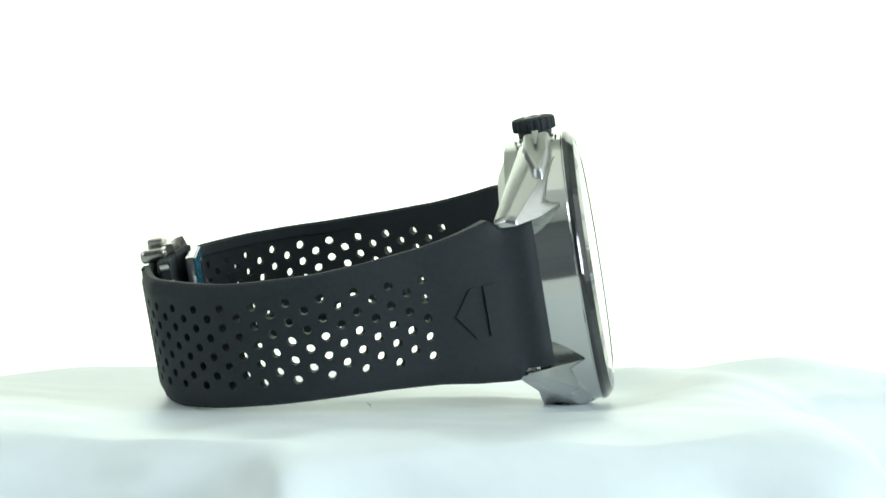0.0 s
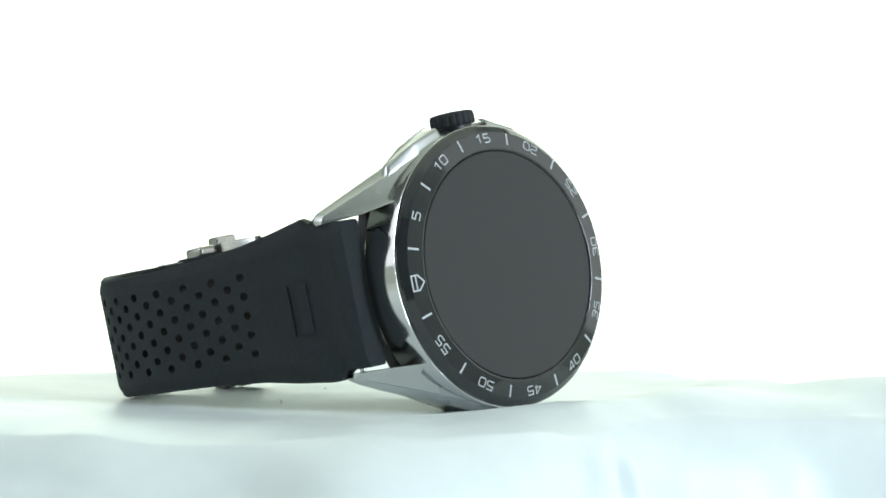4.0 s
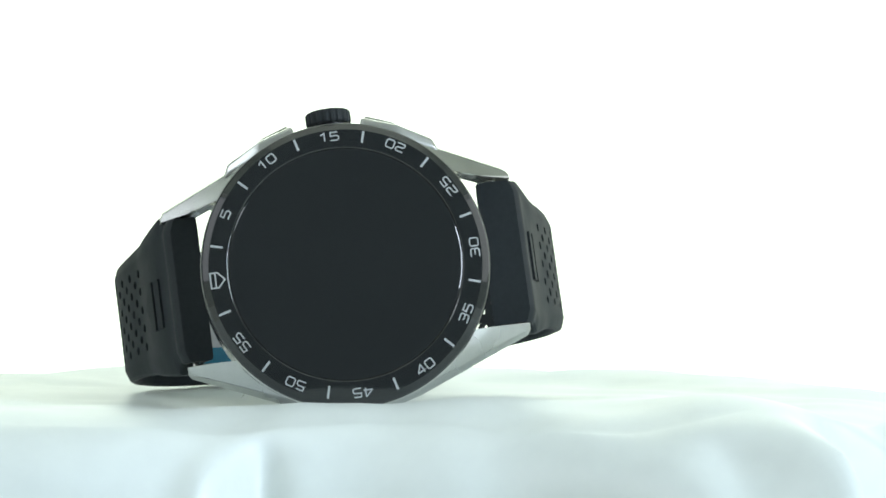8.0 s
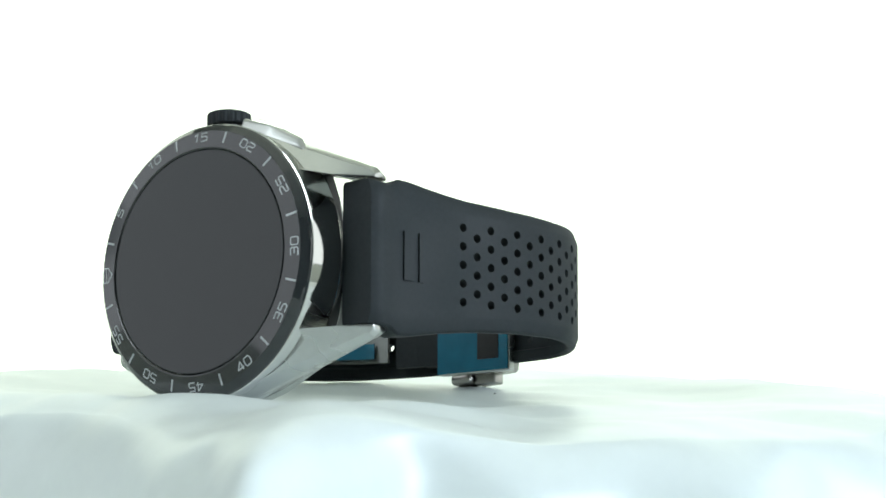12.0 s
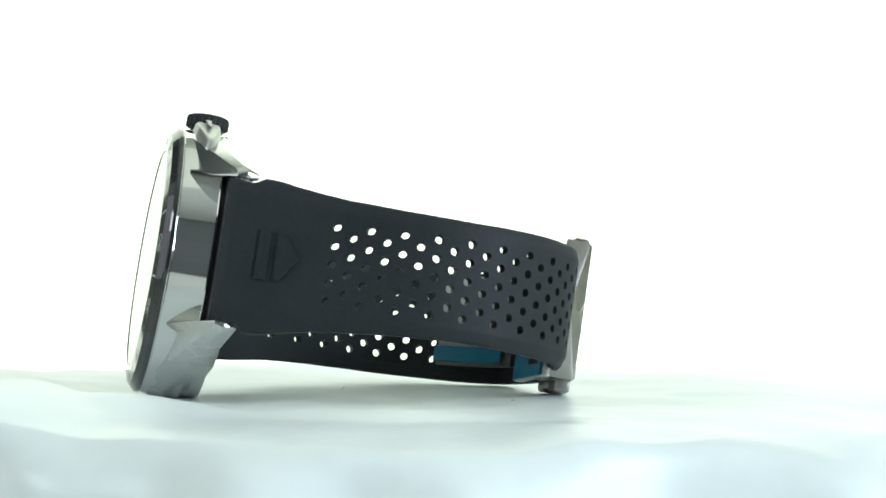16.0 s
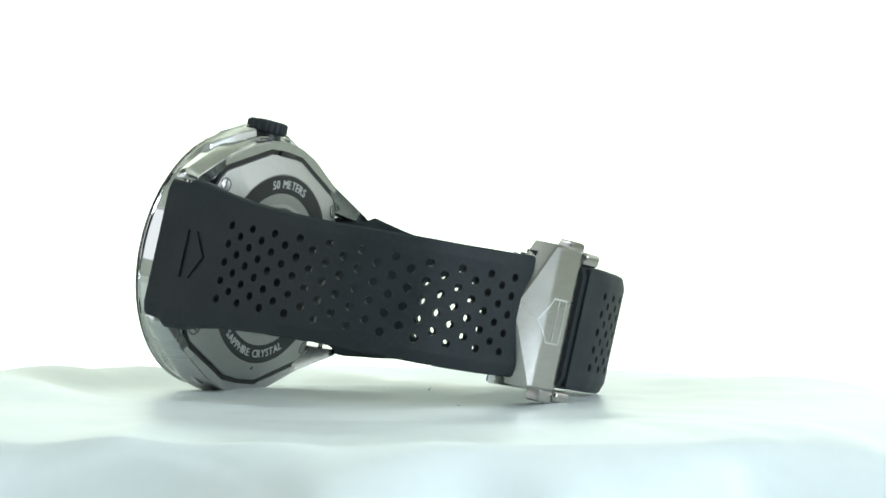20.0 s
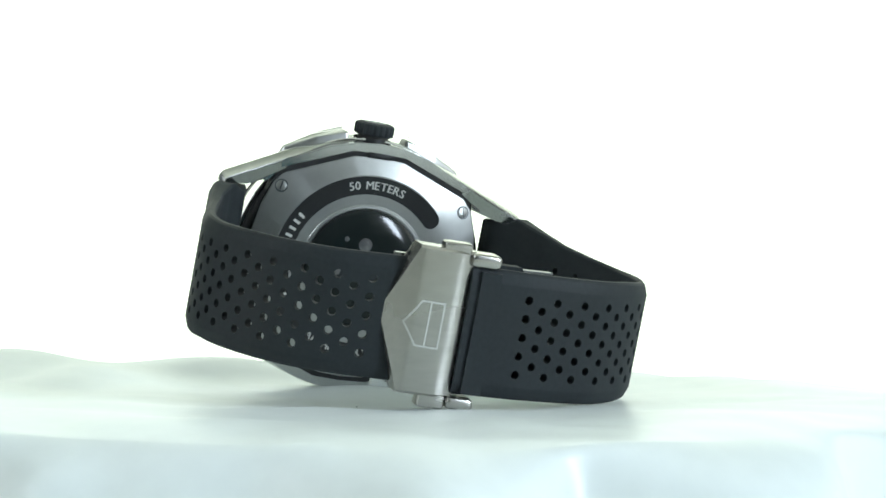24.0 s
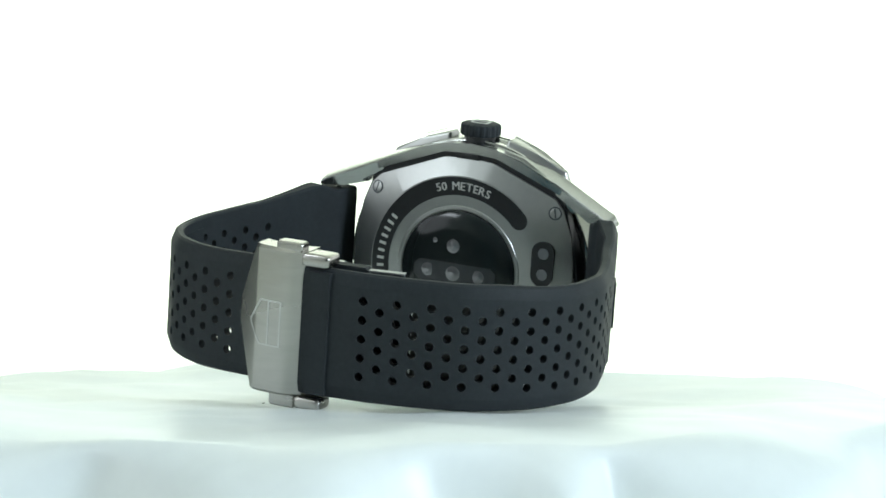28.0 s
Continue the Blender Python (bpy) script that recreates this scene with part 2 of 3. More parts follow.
def cloth_height(r, a, edge):
    """Height of the cloth's top, in metres, at radius r and azimuth a."""
    k = r / edge
    p = Vector((r * math.cos(a), r * math.sin(a), 0))
    z = 0.0006 * noise.noise(p * 34) + 0.0005 * noise.noise(p * 80 + Vector((5, 1, 0))) - 0.0002
    rim = min(1.0, max(0.0, (k - 0.55) / 0.40))
    rim = rim * rim * (3 - 2 * rim)
    z += (0.0020 * swing(a, 2, 42) + 0.0021 * swing(a, 40, 14)) * math.exp(-((r - 0.056) / 0.009) ** 2)
    z += 0.0011 * swing(a, 10, 16) * math.exp(-((r - 0.060) / 0.009) ** 2)
    z += 0.0016 * rim
    z += rim * sum(f[3] * swing(a, f[0], f[1]) for f in FOLDS)
    z += 0.0011 * rim * noise.noise(Vector((math.cos(a) * 3.1, math.sin(a) * 3.1, k * 2.0)))
    # shallow creases that run over the top towards the rim
    z += 0.0006 * rim * noise.noise(Vector((math.cos(a) * 7 + k, math.sin(a) * 7, k * 1.2)))
    return z


def build_cloth():
    bm = bmesh.new()
    na, rows = 720, []
    edges = [cloth_edge(2 * math.pi * i / na) for i in range(na)]
    centre = bm.verts.new((0, 0, 0))
    steps = 60
    for n in range(1, steps + 1):
        k = n / steps
        row = []
        for i in range(na):
            a = 2 * math.pi * i / na
            r = k * edges[i]
            row.append(bm.verts.new((r * math.cos(a), r * math.sin(a), cloth_height(r, a, edges[i]) - 0.0020 * max(0, (k - 0.70) / 0.30) ** 2)))
        rows.append(row)
    last = 52
    for d in range(1, last + 1):
        u = (d / last) ** 1.4
        row = []
        for i in range(na):
            a = 2 * math.pi * i / na
            e = edges[i]
            reach = sum(f[2] * swing(a, f[0], f[1] * 0.8) for f in FOLDS)
            pleat = noise.noise(Vector((math.cos(a) * 3.4, math.sin(a) * 3.4, 3.1))) + 0.12 * noise.noise(Vector((math.cos(a) * 8, math.sin(a) * 8, 9.0 + u)))
            soft = math.sin(min(1, u * 2.2) * math.pi / 2)
            r = e + 0.0075 * soft + reach * soft + (0.002 * soft + 0.008 * u) * pleat
            # the cloth turns a corner here: full up to the edge, then drawn in
            k = (math.degrees(math.atan2(math.sin(a), math.cos(a))) - 25.5) / 1.6
            r -= 0.007 * soft / (1 + math.exp(-k)) * swing(a, 27, 18)
            # each pleat leans a little and widens as it falls
            for c, w, deep, begin in PLEATS:
                begin *= 0.25
                grow = min(1.0, max(0.0, (u - begin) / 0.24))
                if grow:
                    r += (1.1 if abs(deep) > 0.0048 else 0.8) * deep * grow * grow * (3 - 2 * grow) * swing(a, c, w * (0.8 + u))
            drop = 0.080 * (0.10 * u + 0.95 * u * u) * (1 - 0.25 * min(1, reach / 0.01) * (1 - u))
            row.append(bm.verts.new((r * math.cos(a), r * math.sin(a), cloth_height(e, a, e) - 0.0020 - drop)))
        rows.append(row)
    for i in range(na):
        bm.faces.new((centre, rows[0][i], rows[0][(i + 1) % na]))
    for p, q in zip(rows, rows[1:]):
        for i in range(na):
            j = (i + 1) % na
            bm.faces.new((p[i], q[i], q[j], p[j]))
    ob = new("satin_cloth", finish(bm, "satin_cloth", SATIN, 80))
    return tagged(ob, "white satin cloth draped in soft folds over the turntable", "cloth")


cloth = build_cloth()


def build_turntable():
    root = tagged(new("turntable"), "round white display turntable hidden beneath the cloth", "turntable")
    bm = lathe([(0, -0.003), (0.060, -0.003), (0.062, -0.005), (0.062, -0.018), (0.058, -0.020), (0, -0.020)], 96)
    ob = new("platter", finish(bm, "platter", WALL))
    ob.parent = root
    bm = lathe([(0, -0.021), (0.05, -0.021), (0.055, -0.055), (0, -0.055)], 64)
    ob = new("base", finish(bm, "base", DARK))
    ob.parent = root
    return root


turntable = build_turntable()


# White and drawn out towards the camera so that it bounces light up.
def build_table():
    root = tagged(new("table"), "unseen white table under the turntable, bouncing light up at the cloth", "table")
    for name, lo, hi in (("tabletop", (-0.6, -0.85, -0.105), (0.6, 0.5, -0.079)), ("leg", (-0.56, -0.81, -0.75), (-0.51, -0.76, -0.105)), ("leg", (0.51, -0.81, -0.75), (0.56, -0.76, -0.105)),
                         ("leg", (-0.56, 0.42, -0.75), (-0.51, 0.47, -0.105)), ("leg", (0.51, 0.42, -0.75), (0.56, 0.47, -0.105))):
        p = box_mesh(name, lo, hi, WALL)
        del p["kind"]
        p.parent = root
    return root


build_table()

# ---- the watch ----
watch = tagged(new("smartwatch"), "steel smartwatch, black bezel, perforated rubber strap, lying on edge", "watch")
watch.matrix_basis = BASE

# case
case = part("case", lathe([(20.6, -1.66), (21.6, -1.70), (21.86, -1.78), (21.88, -1.90), (21.64, -2.02), (21.60, -2.12), (22.10, -7.90), (21.98, -8.1), (19, -8.15)], 192), POLISHED, watch, "polished steel case", angle=14)
part("inner_case", lathe([(19.0, -8.1), (21.15, -8.16), (21.05, -9.4), (20.6, -10.3), (18.2, -10.5)], 128), DARK, case, "black inner case wall")


def lug_outline(sx, sy):
    """Outlines of one lug from its back to its face, mirrored into its quarter."""
    root = 12.5 if sy > 0 else 12.0
    low = [(5.0, 21.0, -8.6), (9.0, 19.9, -9.2), (25.9, 12.5, -13.0), (26.6, 12.0, -13.2), (26.6, 11.3, -13.2), (22.6, 11.6, -12.2), (18.3, root, -8.0), (12.0, 14.0, -8.0)]
    mid = [(5.0, 21.75, -5.2), (9.0, 20.6, -5.6), (26.65, 13.15, -10.7), (27.25, 12.3, -11.1), (27.2, 11.3, -11.0), (22.5, 11.6, -8.2), (18.3, root, -6.0), (12.0, 14.0, -5.8)]
    top = [(5.0, 20.9, -2.7), (9.0, 19.55, -2.8), (26.3, 12.7, -9.2), (27.0, 12.0, -9.7), (27.2, 11.3, -9.6), (22.5, 11.6, -5.9), (18.3, root, -3.0), (12.0, 14.0, -2.8)]
    # the lower lug at twelve o'clock ends a little shorter
    cut = 1.4 if sx < 0 and sy < 0 else 0.0
    return [[Vector(((x - cut * max(0.0, (x - 18.3) / 8.9)) * sx, y * sy, z)) for x, y, z in ring] for ring in (low, mid, top)]


for sx in (1, -1):
    for sy in (1, -1):
        part("lug", loft_rings(lug_outline(sx, sy), bevel=0.24), STEEL, case, "brushed faceted steel lug")
# upper and lower flanks that join the lugs
for sy in (1, -1):
    n = 16
    rings = []
    for r, z in ((21.4, -9.7), (22.35, -5.2), (21.6, -2.7)):
        arc = [math.pi / 2 + (i / n - 0.5) * 0.52 for i in range(n + 1)]
        rings.append([(r * math.cos(a), r * math.sin(a) * sy, z) for a in arc] + [(-5.5, 15 * sy, z), (5.5, 15 * sy, z)])
    part("flank", loft_rings(rings, 0.22), STEEL, case)

# rear faces of the frame above and below the case back
for sy in (1, -1):
    outer = [(22.4, 13.8), (9.0, 20.0), (4.5, 21.2), (0, 21.6), (-4.5, 21.2), (-9.0, 20.0), (-22.4, 13.8)]
    inner = [(-18.9, 12.3), (-16.9, 14.85), (-4.7, 19.55), (4.7, 19.55), (16.9, 14.85), (18.9, 12.3)]
    bm = bmesh.new()
    n = len(outer)
    ring_o = [[bm.verts.new((x, y * sy, z)) for x, y in outer] for z in (-8.8, -11.1)]
    pairs = [inner[5], inner[4], inner[3], ((inner[3][0] + inner[2][0]) / 2, 19.75), inner[2], inner[1], inner[0]]
    ring_i = [[bm.verts.new((x, y * sy, z)) for x, y in pairs] for z in (-8.8, -11.1)]
    for k in range(n - 1):
        bm.faces.new((ring_o[1][k], ring_o[1][k + 1], ring_i[1][k + 1], ring_i[1][k]))
        bm.faces.new((ring_o[0][k], ring_o[0][k + 1], ring_i[0][k + 1], ring_i[0][k]))
        bm.faces.new((ring_o[0][k], ring_o[0][k + 1], ring_o[1][k + 1], ring_o[1][k]))
        bm.faces.new((ring_i[0][k], ring_i[0][k + 1], ring_i[1][k + 1], ring_i[1][k]))
    for k in (0, n - 1):
        bm.faces.new((ring_o[0][k], ring_o[1][k], ring_i[1][k], ring_i[0][k]))
    bmesh.ops.recalc_face_normals(bm, faces=bm.faces[:])
    bmesh.ops.bevel(bm, geom=[e for e in bm.edges if len(e.link_faces) == 2 and e.calc_face_angle() > 0.6], offset=0.22, segments=2, affect="EDGES")
    part("rear_frame", bm, STEEL, case, "brushed steel rear frame")

# bezel with its figures
# its inner edge is rounded down to the glass
lip = [(17.95 - 0.38 * math.sin(radians(a)), -0.10 + 0.38 * math.cos(radians(a))) for a in range(84, -5, -6)]
bezel = part("bezel", lathe([(17.56, -0.9)] + lip + [(20.54, -0.157), (20.60, -0.18), (21.50, -1.00), (21.70, -1.30), (21.70, -1.74), (21.0, -2.0)], 192), CERAMIC, watch, "glossy black ceramic bezel with white minute figures", angle=7)
R_MARK = 19.55
CONE = 0.169  # fall of the bezel's face outwards


def on_bezel(bm):
    for v in bm.verts:
        v.co.z -= CONE * (math.hypot(v.co.x, v.co.y) - 17.95) - 0.28
    return bm


for m in range(12):
    minute = 2.5 + 5 * m
    a = radians((30 - minute) * 6)
    bm = slab([(-0.92, -0.17), (0.92, -0.17), (0.92, 0.17), (-0.92, 0.17)], 0.0, 0.05)
    bm.transform(Matrix.Rotation(a, 4, "Z") @ Matrix.Translation((R_MARK, 0, -0.02)))
    part("minute_mark", on_bezel(bm), PRINT, bezel)
C = 0.16
DIGITS = {"0": [[(C, 0), (1 - C, 0), (1, C), (1, 1 - C), (1 - C, 1), (C, 1), (0, 1 - C), (0, C), (C, 0)]], "1": [[(0.12, 0.74), (0.6, 1.0), (0.6, 0.0)]],
          "2": [[(0, 1), (1 - C, 1), (1, 1 - C), (1, 0.64), (1 - C, 0.5), (C, 0.44), (0, 0.32), (0, 0), (1, 0)]],
          "3": [[(0, 1), (1 - C, 1), (1, 1 - C), (1, 0.62), (1 - C, 0.51), (1, 0.4), (1, C), (1 - C, 0), (0, 0)], [(0.25, 0.51), (1 - C, 0.51)]],
          "4": [[(0.78, 0), (0.78, 1), (0.70, 1), (0, 0.32), (0, 0.28), (1.05, 0.28)]],
          "5": [[(0.95, 1), (0.06, 1), (0.02, 0.56), (1 - C, 0.56), (1, 0.56 - C), (1, C), (1 - C, 0), (0, 0)]]}
for minute in range(5, 60, 5):
    a = radians((30 - minute) * 6)
    outward = minute <= 15 or minute >= 45
    text = str(minute)
    bm = bmesh.new()
    for k, ch in enumerate(text):
        left = (k - len(text) / 2) * 1.62 + 0.2
        for line in DIGITS[ch]:
            piece = stroke([(left + x * 1.22, (y - 0.5) * 1.28) for x, y in line], 0.19, 0.0, 0.05)
            mesh = bpy.data.meshes.new("figure")
            piece.to_mesh(mesh)
            bm.from_mesh(mesh)
            bpy.data.meshes.remove(mesh)
    bm.transform(Matrix.Rotation(a + (-math.pi / 2 if outward else math.pi / 2), 4, "Z"))
    bm.transform(Matrix.Translation((R_MARK * math.cos(a), R_MARK * math.sin(a), -0.02)))
    part("minute_figure", on_bezel(bm), PRINT, bezel)


def outline_strip(points, width, z0, z1):
    """A closed line of that width along a polygon."""
    bm = bmesh.new()
    n = len(points)
    c = Vector((sum(p[0] for p in points) / n, sum(p[1] for p in points) / n))
    vo, vi = [], []
    for i in range(n):
        p0, p, p1 = Vector(points[i - 1]), Vector(points[i]), Vector(points[(i + 1) % n])
        d0, d1 = (p - p0).normalized(), (p1 - p).normalized()
        n0, n1 = Vector((-d0.y, d0.x)), Vector((-d1.y, d1.x))
        m = (n0 + n1) / max(0.3, 1 + n0.dot(n1))
        if m.dot(c - p) < 0:
            m = -m
        vo.append(p)
        vi.append(p + m * width)
    ring = [[bm.verts.new((*v, z)) for v in vs] for z in (z0, z1) for vs in (vo, vi)]
    for i in range(n):
        j = (i + 1) % n
        for a, b in ((0, 1), (2, 3), (0, 2), (1, 3)):
            bm.faces.new((ring[a][i], ring[a][j], ring[b][j], ring[b][i]))
    return bm


# the plain shield mark at twelve o'clock
bm = outline_strip([(-20.5, -1.25), (-20.5, 1.25), (-19.2, 1.25), (-18.1, 0.0), (-19.2, -1.25)], 0.22, 0.0, 0.05)
part("shield_mark", on_bezel(bm), PRINT, bezel)
part("shield_mark", on_bezel(slab([(-19.75, -1.1), (-19.55, -1.1), (-19.55, 1.1), (-19.75, 1.1)], 0.0, 0.05)), PRINT, bezel)
part("screen", lathe([(0, 0.37), (4, 0.359), (8, 0.325), (12, 0.270), (15, 0.214), (16.9, 0.171), (17.4, 0.155), (17.52, 0.10), (17.54, -0.8), (0, -0.8)], 160), GLASS, watch, "dark switched-off screen glass", angle=7)

# crown and pushers
CROWN = Matrix.Translation((0.4, -0.9, -6.1)) @ Matrix.Rotation(radians(-90), 4, "X")
bm = bmesh.new()
seg = 100
prof = [(0, 23.3), (3.0, 23.3), (3.36, 23.4), (3.5, 23.6), (3.5, 25.0), (3.36, 25.3), (2.9, 25.5), (0, 25.55)]
rings = []
for r, z in prof:
    if r == 0:
        rings.append([bm.verts.new((0, 0, z))])
        continue
    ring = []
    for i in range(seg):
        notch = 0.15 if (r > 3.3 and i % 5 in (0, 1)) else 0.0
        a = 2 * math.pi * i / seg
        ring.append(bm.verts.new(((r - notch) * math.cos(a), (r - notch) * math.sin(a), z)))
    rings.append(ring)
for p, q in zip(rings, rings[1:]):
    for i in range(seg):
        j = (i + 1) % seg
        if len(p) == 1:
            bm.faces.new((p[0], q[i], q[j]))
        elif len(q) == 1:
            bm.faces.new((p[i], p[j], q[0]))
        else:
            bm.faces.new((p[i], p[j], q[j], q[i]))
bm.transform(CROWN)
crown = part("crown", bm, RUBBER, watch, "knurled black rubber crown")
bm = lathe([(0, 20.5), (3.1, 20.5), (3.1, 21.7), (2.7, 22.1), (2.7, 23.35), (0, 23.35)], 48)
bm.transform(CROWN)
part("crown_stem", bm, DARK, crown)
bm = outline_strip([(-1.5, -1.3), (1.0, -1.3), (2.2, 0), (1.0, 1.3), (-1.5, 1.3)], 0.4, 25.55, 25.62)
bm.transform(CROWN)
part("shield_mark", bm, ETCH, crown)

for e in (1, -1):
    # the button lies along the shoulder, widest beside the crown
    low = [(4.9, 20.3, -8.2), (4.9, 20.3, -3.2), (10.8, 18.5, -3.6), (16.6, 16.2, -5.0), (16.6, 16.2, -6.6), (10.8, 18.5, -8.0)]
    top = [(5.3, 22.7, -7.7), (5.3, 22.7, -3.8), (10.8, 21.05, -4.1), (15.8, 18.3, -5.3), (15.8, 18.3, -6.3), (10.8, 21.05, -7.4)]
    bm = loft([(x * e, y, z) for x, y, z in low], [(x * e, y, z) for x, y, z in top], 0.6, 4)
    button = part("pusher", bm, PUSH_STEEL, watch, "satin steel push button")
    bm = loft([(x * e, y + 2.55, z) for x, y, z in ((6.0, 20.35, -6.3), (6.0, 20.35, -5.2), (10.5, 18.78, -5.6), (10.5, 18.78, -5.9))], [(x * e, y + 2.70, z) for x, y, z in ((6.0, 20.35, -6.3), (6.0, 20.35, -5.2), (10.5, 18.78, -5.6), (10.5, 18.78, -5.9))], 0.06)
    part("pusher_inlay", bm, BACK_STEEL, button)

# case back
half = [(0, 19.2), (4.5, 18.9), (16.2, 14.3), (17.7, 12.6), (19.2, 8.6), (20.0, 4.0), (20.2, 0)]
outline = half + [(x, -y) for x, y in half[-2::-1]] + [(-x, -y) for x, y in half[1:]] + [(-x, y) for x, y in half[-2:0:-1]]
plate_poly = []
for deg in range(0, 360, 2):
    d = Vector((math.cos(radians(deg + 0.3)), math.sin(radians(deg + 0.3))))
    best = 20.0
    for k in range(len(outline)):
        p, q = Vector(outline[k]), Vector(outline[(k + 1) % len(outline)])
        e = q - p
        det = d.x * -e.y + d.y * e.x
        if abs(det) > 1e-9:
            t = (p.x * -e.y + p.y * e.x) / det
            u = (d.x * p.y - d.y * p.x) / det
            if t > 0 and -1e-6 <= u <= 1 + 1e-6:
                best = t
    plate_poly.append((d.x * best, d.y * best))


def plate_mesh():
    bm = bmesh.new()
    n = len(plate_poly)
    loops = []
    for r, z in ((9.0, -12.9), (12.9, -12.9), (16.3, -12.9), (None, -11.3), (None, -10.2)):
        ring = []
        for i, (x, y) in enumerate(plate_poly):
            k = 1.0 if r is None else r / math.hypot(x, y)
            ring.append(bm.verts.new((x * k, y * k, z)))
        loops.append(ring)
    for p, q in zip(loops, loops[1:]):
        for i in range(n):
            bm.faces.new((p[i], p[(i + 1) % n], q[(i + 1) % n], q[i]))
    return bm


case_back = part("case_back", plate_mesh(), BACK_STEEL, watch, "brushed steel case back with engraved ring", angle=20)


# Black slab put under the plate's edge to give the gap its shade.
part("gap_fill", slab([(x, y * 1.075) for x, y in plate_poly[::3]], -10.92, -9.0), DARK, case_back, "black fill that darkens the gap round the case back")


def arc_band(r0, r1, a0, a1, z, thick, n=48):
    rm, hw = (r0 + r1) / 2, (r1 - r0) / 2
    turn = 1 if a1 > a0 else -1
    pts_o, pts_i = [], []
    for i in range(n + 1):
        a = a0 + (a1 - a0) * i / n
        pts_o.append((r1 * math.cos(a), r1 * math.sin(a)))
        pts_i.append((r0 * math.cos(a), r0 * math.sin(a)))
    cap1 = [(rm * math.cos(a1) + hw * math.cos(a1 + turn * k * math.pi / 8), rm * math.sin(a1) + hw * math.sin(a1 + turn * k * math.pi / 8)) for k in range(1, 8)]
    cap0 = [(rm * math.cos(a0) - hw * math.cos(a0 + turn * k * math.pi / 8), rm * math.sin(a0) - hw * math.sin(a0 + turn * k * math.pi / 8)) for k in range(1, 8)]
    poly = pts_o + cap1 + pts_i[::-1] + cap0
    bm = bmesh.new()
    top = [bm.verts.new((x, y, z)) for x, y in poly]
    low = [bm.verts.new((x, y, z - thick)) for x, y in poly]
    for i in range(n):
        for v in (top, low):
            k = len(pts_o) + 7 + n
            bm.faces.new((v[i], v[i + 1], v[k - i - 1], v[k - i]))
    m = len(poly)
    for v in (top, low):
        bm.faces.new([v[n]] + [v[n + 1 + k] for k in range(7)] + [v[n + 8]])
        bm.faces.new([v[m - 8]] + [v[m - 7 + k] for k in range(7)] + [v[0]])
    for i in range(m):
        bm.faces.new((top[i], top[(i + 1) % m], low[(i + 1) % m], low[i]))
    return bm


ring = part("engraved_ring", arc_band(13.0, 16.1, radians(136), radians(-140), -12.86, 0.10, 96), DARK, case_back, "black engraved text ring")
BACK = Matrix.Rotation(math.pi, 4, "Y")


def arc_text(text, size, r, mid_deg, gap, inward=False):
    """Letters set one by one along the ring; read from behind the watch."""
    glyphs = []
    for ch in text:
        bm = lettering(ch, size, 0.0) if ch != " " else None
        xs = [v.co.x for v in bm.verts] if bm else [-0.3, 0.3]
        if bm:
            bm.transform(Matrix.Translation((-(min(xs) + max(xs)) / 2, 0, 0)))
        glyphs.append((bm, max(xs) - min(xs) + gap))
    run = -sum(w for bm, w in glyphs) / 2
    for bm, w in glyphs:
        k = run + w / 2
        run += w
        if bm is None:
            continue
        a = radians(mid_deg) + k / r * (1 if inward else -1)
        bm.transform(Matrix.Translation((r * math.cos(a), r * math.sin(a), 0.0)) @ Matrix.Rotation(a + (math.pi / 2 if inward else -math.pi / 2), 4, "Z"))
        # a second stroke beside the first makes the letter bold
        twin = bpy.data.meshes.new("letter")
        bm.to_mesh(twin)
        bmesh.ops.translate(bm, verts=bm.verts[:], vec=(0.075 * math.sin(a), -0.075 * math.cos(a), 0.008))
        bm.from_mesh(twin)
        bpy.data.meshes.remove(twin)
        bm.transform(Matrix.Translation((0, 0, -13.0)) @ BACK)
        part("engraved_letter", bm, ETCH, ring)


arc_text("50 METERS", 2.0, 14.5, 90, 0.24)
arc_text("SAPPHIRE CRYSTAL", 1.9, 14.5, 268, 0.2, inward=True)
# bars where a maker's name stands
for k in range(14):
    a = radians(180 - 148 - 5.2 * k)
    bm = slab([(-0.24, -0.62), (0.24, -0.62), (0.24, 0.62), (-0.24, 0.62)], -13.02, -12.97)
    bm.transform(Matrix.Rotation(a - math.pi / 2, 4, "Z") @ Matrix.Translation((0, 14.5, 0)))
    part("engraved_bar", bm, ETCH, ring)
sensor = part("sensor_window", lathe([(10.4, -12.7), (10.3, -13.1), (9.7, -13.6), (7, -14.1), (0, -14.3)], 96), SENSOR_GLASS, case_back, "domed black sensor glass")
part("sensor_rim", lathe([(10.2, -12.8), (10.6, -13.1), (11.1, -13.05), (11.3, -12.8)], 96), BACK_STEEL, case_back)
dome = lambda x, y: -14.3 + 0.2 * (math.hypot(x, y) / 7) ** 2
bm = bmesh.new()
cols = []
for i in range(17):
    x = -7.4 + 15.0 * i / 16
    inset = 0.9 * (max(0.0, abs(x - 0.1) - 6.2) / 1.3) ** 2
    cols.append([bm.verts.new((x, y, dome(x, y) + d)) for d in (-0.04, 0.1) for y in (1.5 - inset, 0.3, -0.9, -2.2 + inset)])
for p, q in zip(cols, cols[1:]):
    for k in (0, 1, 2, 4, 5, 6):
        bm.faces.new((p[k], q[k], q[k + 1], p[k + 1]))
    for k, m in ((0, 4), (3, 7)):
        bm.faces.new((p[k], q[k], q[m], p[m]))
for p in (cols[0], cols[-1]):
    for k in (0, 1, 2):
        bm.faces.new((p[k], p[k + 1], p[k + 5], p[k + 4]))
part("sensor_panel", bm, SENSOR_PANEL, sensor, "dark grey panel round the lower lenses")
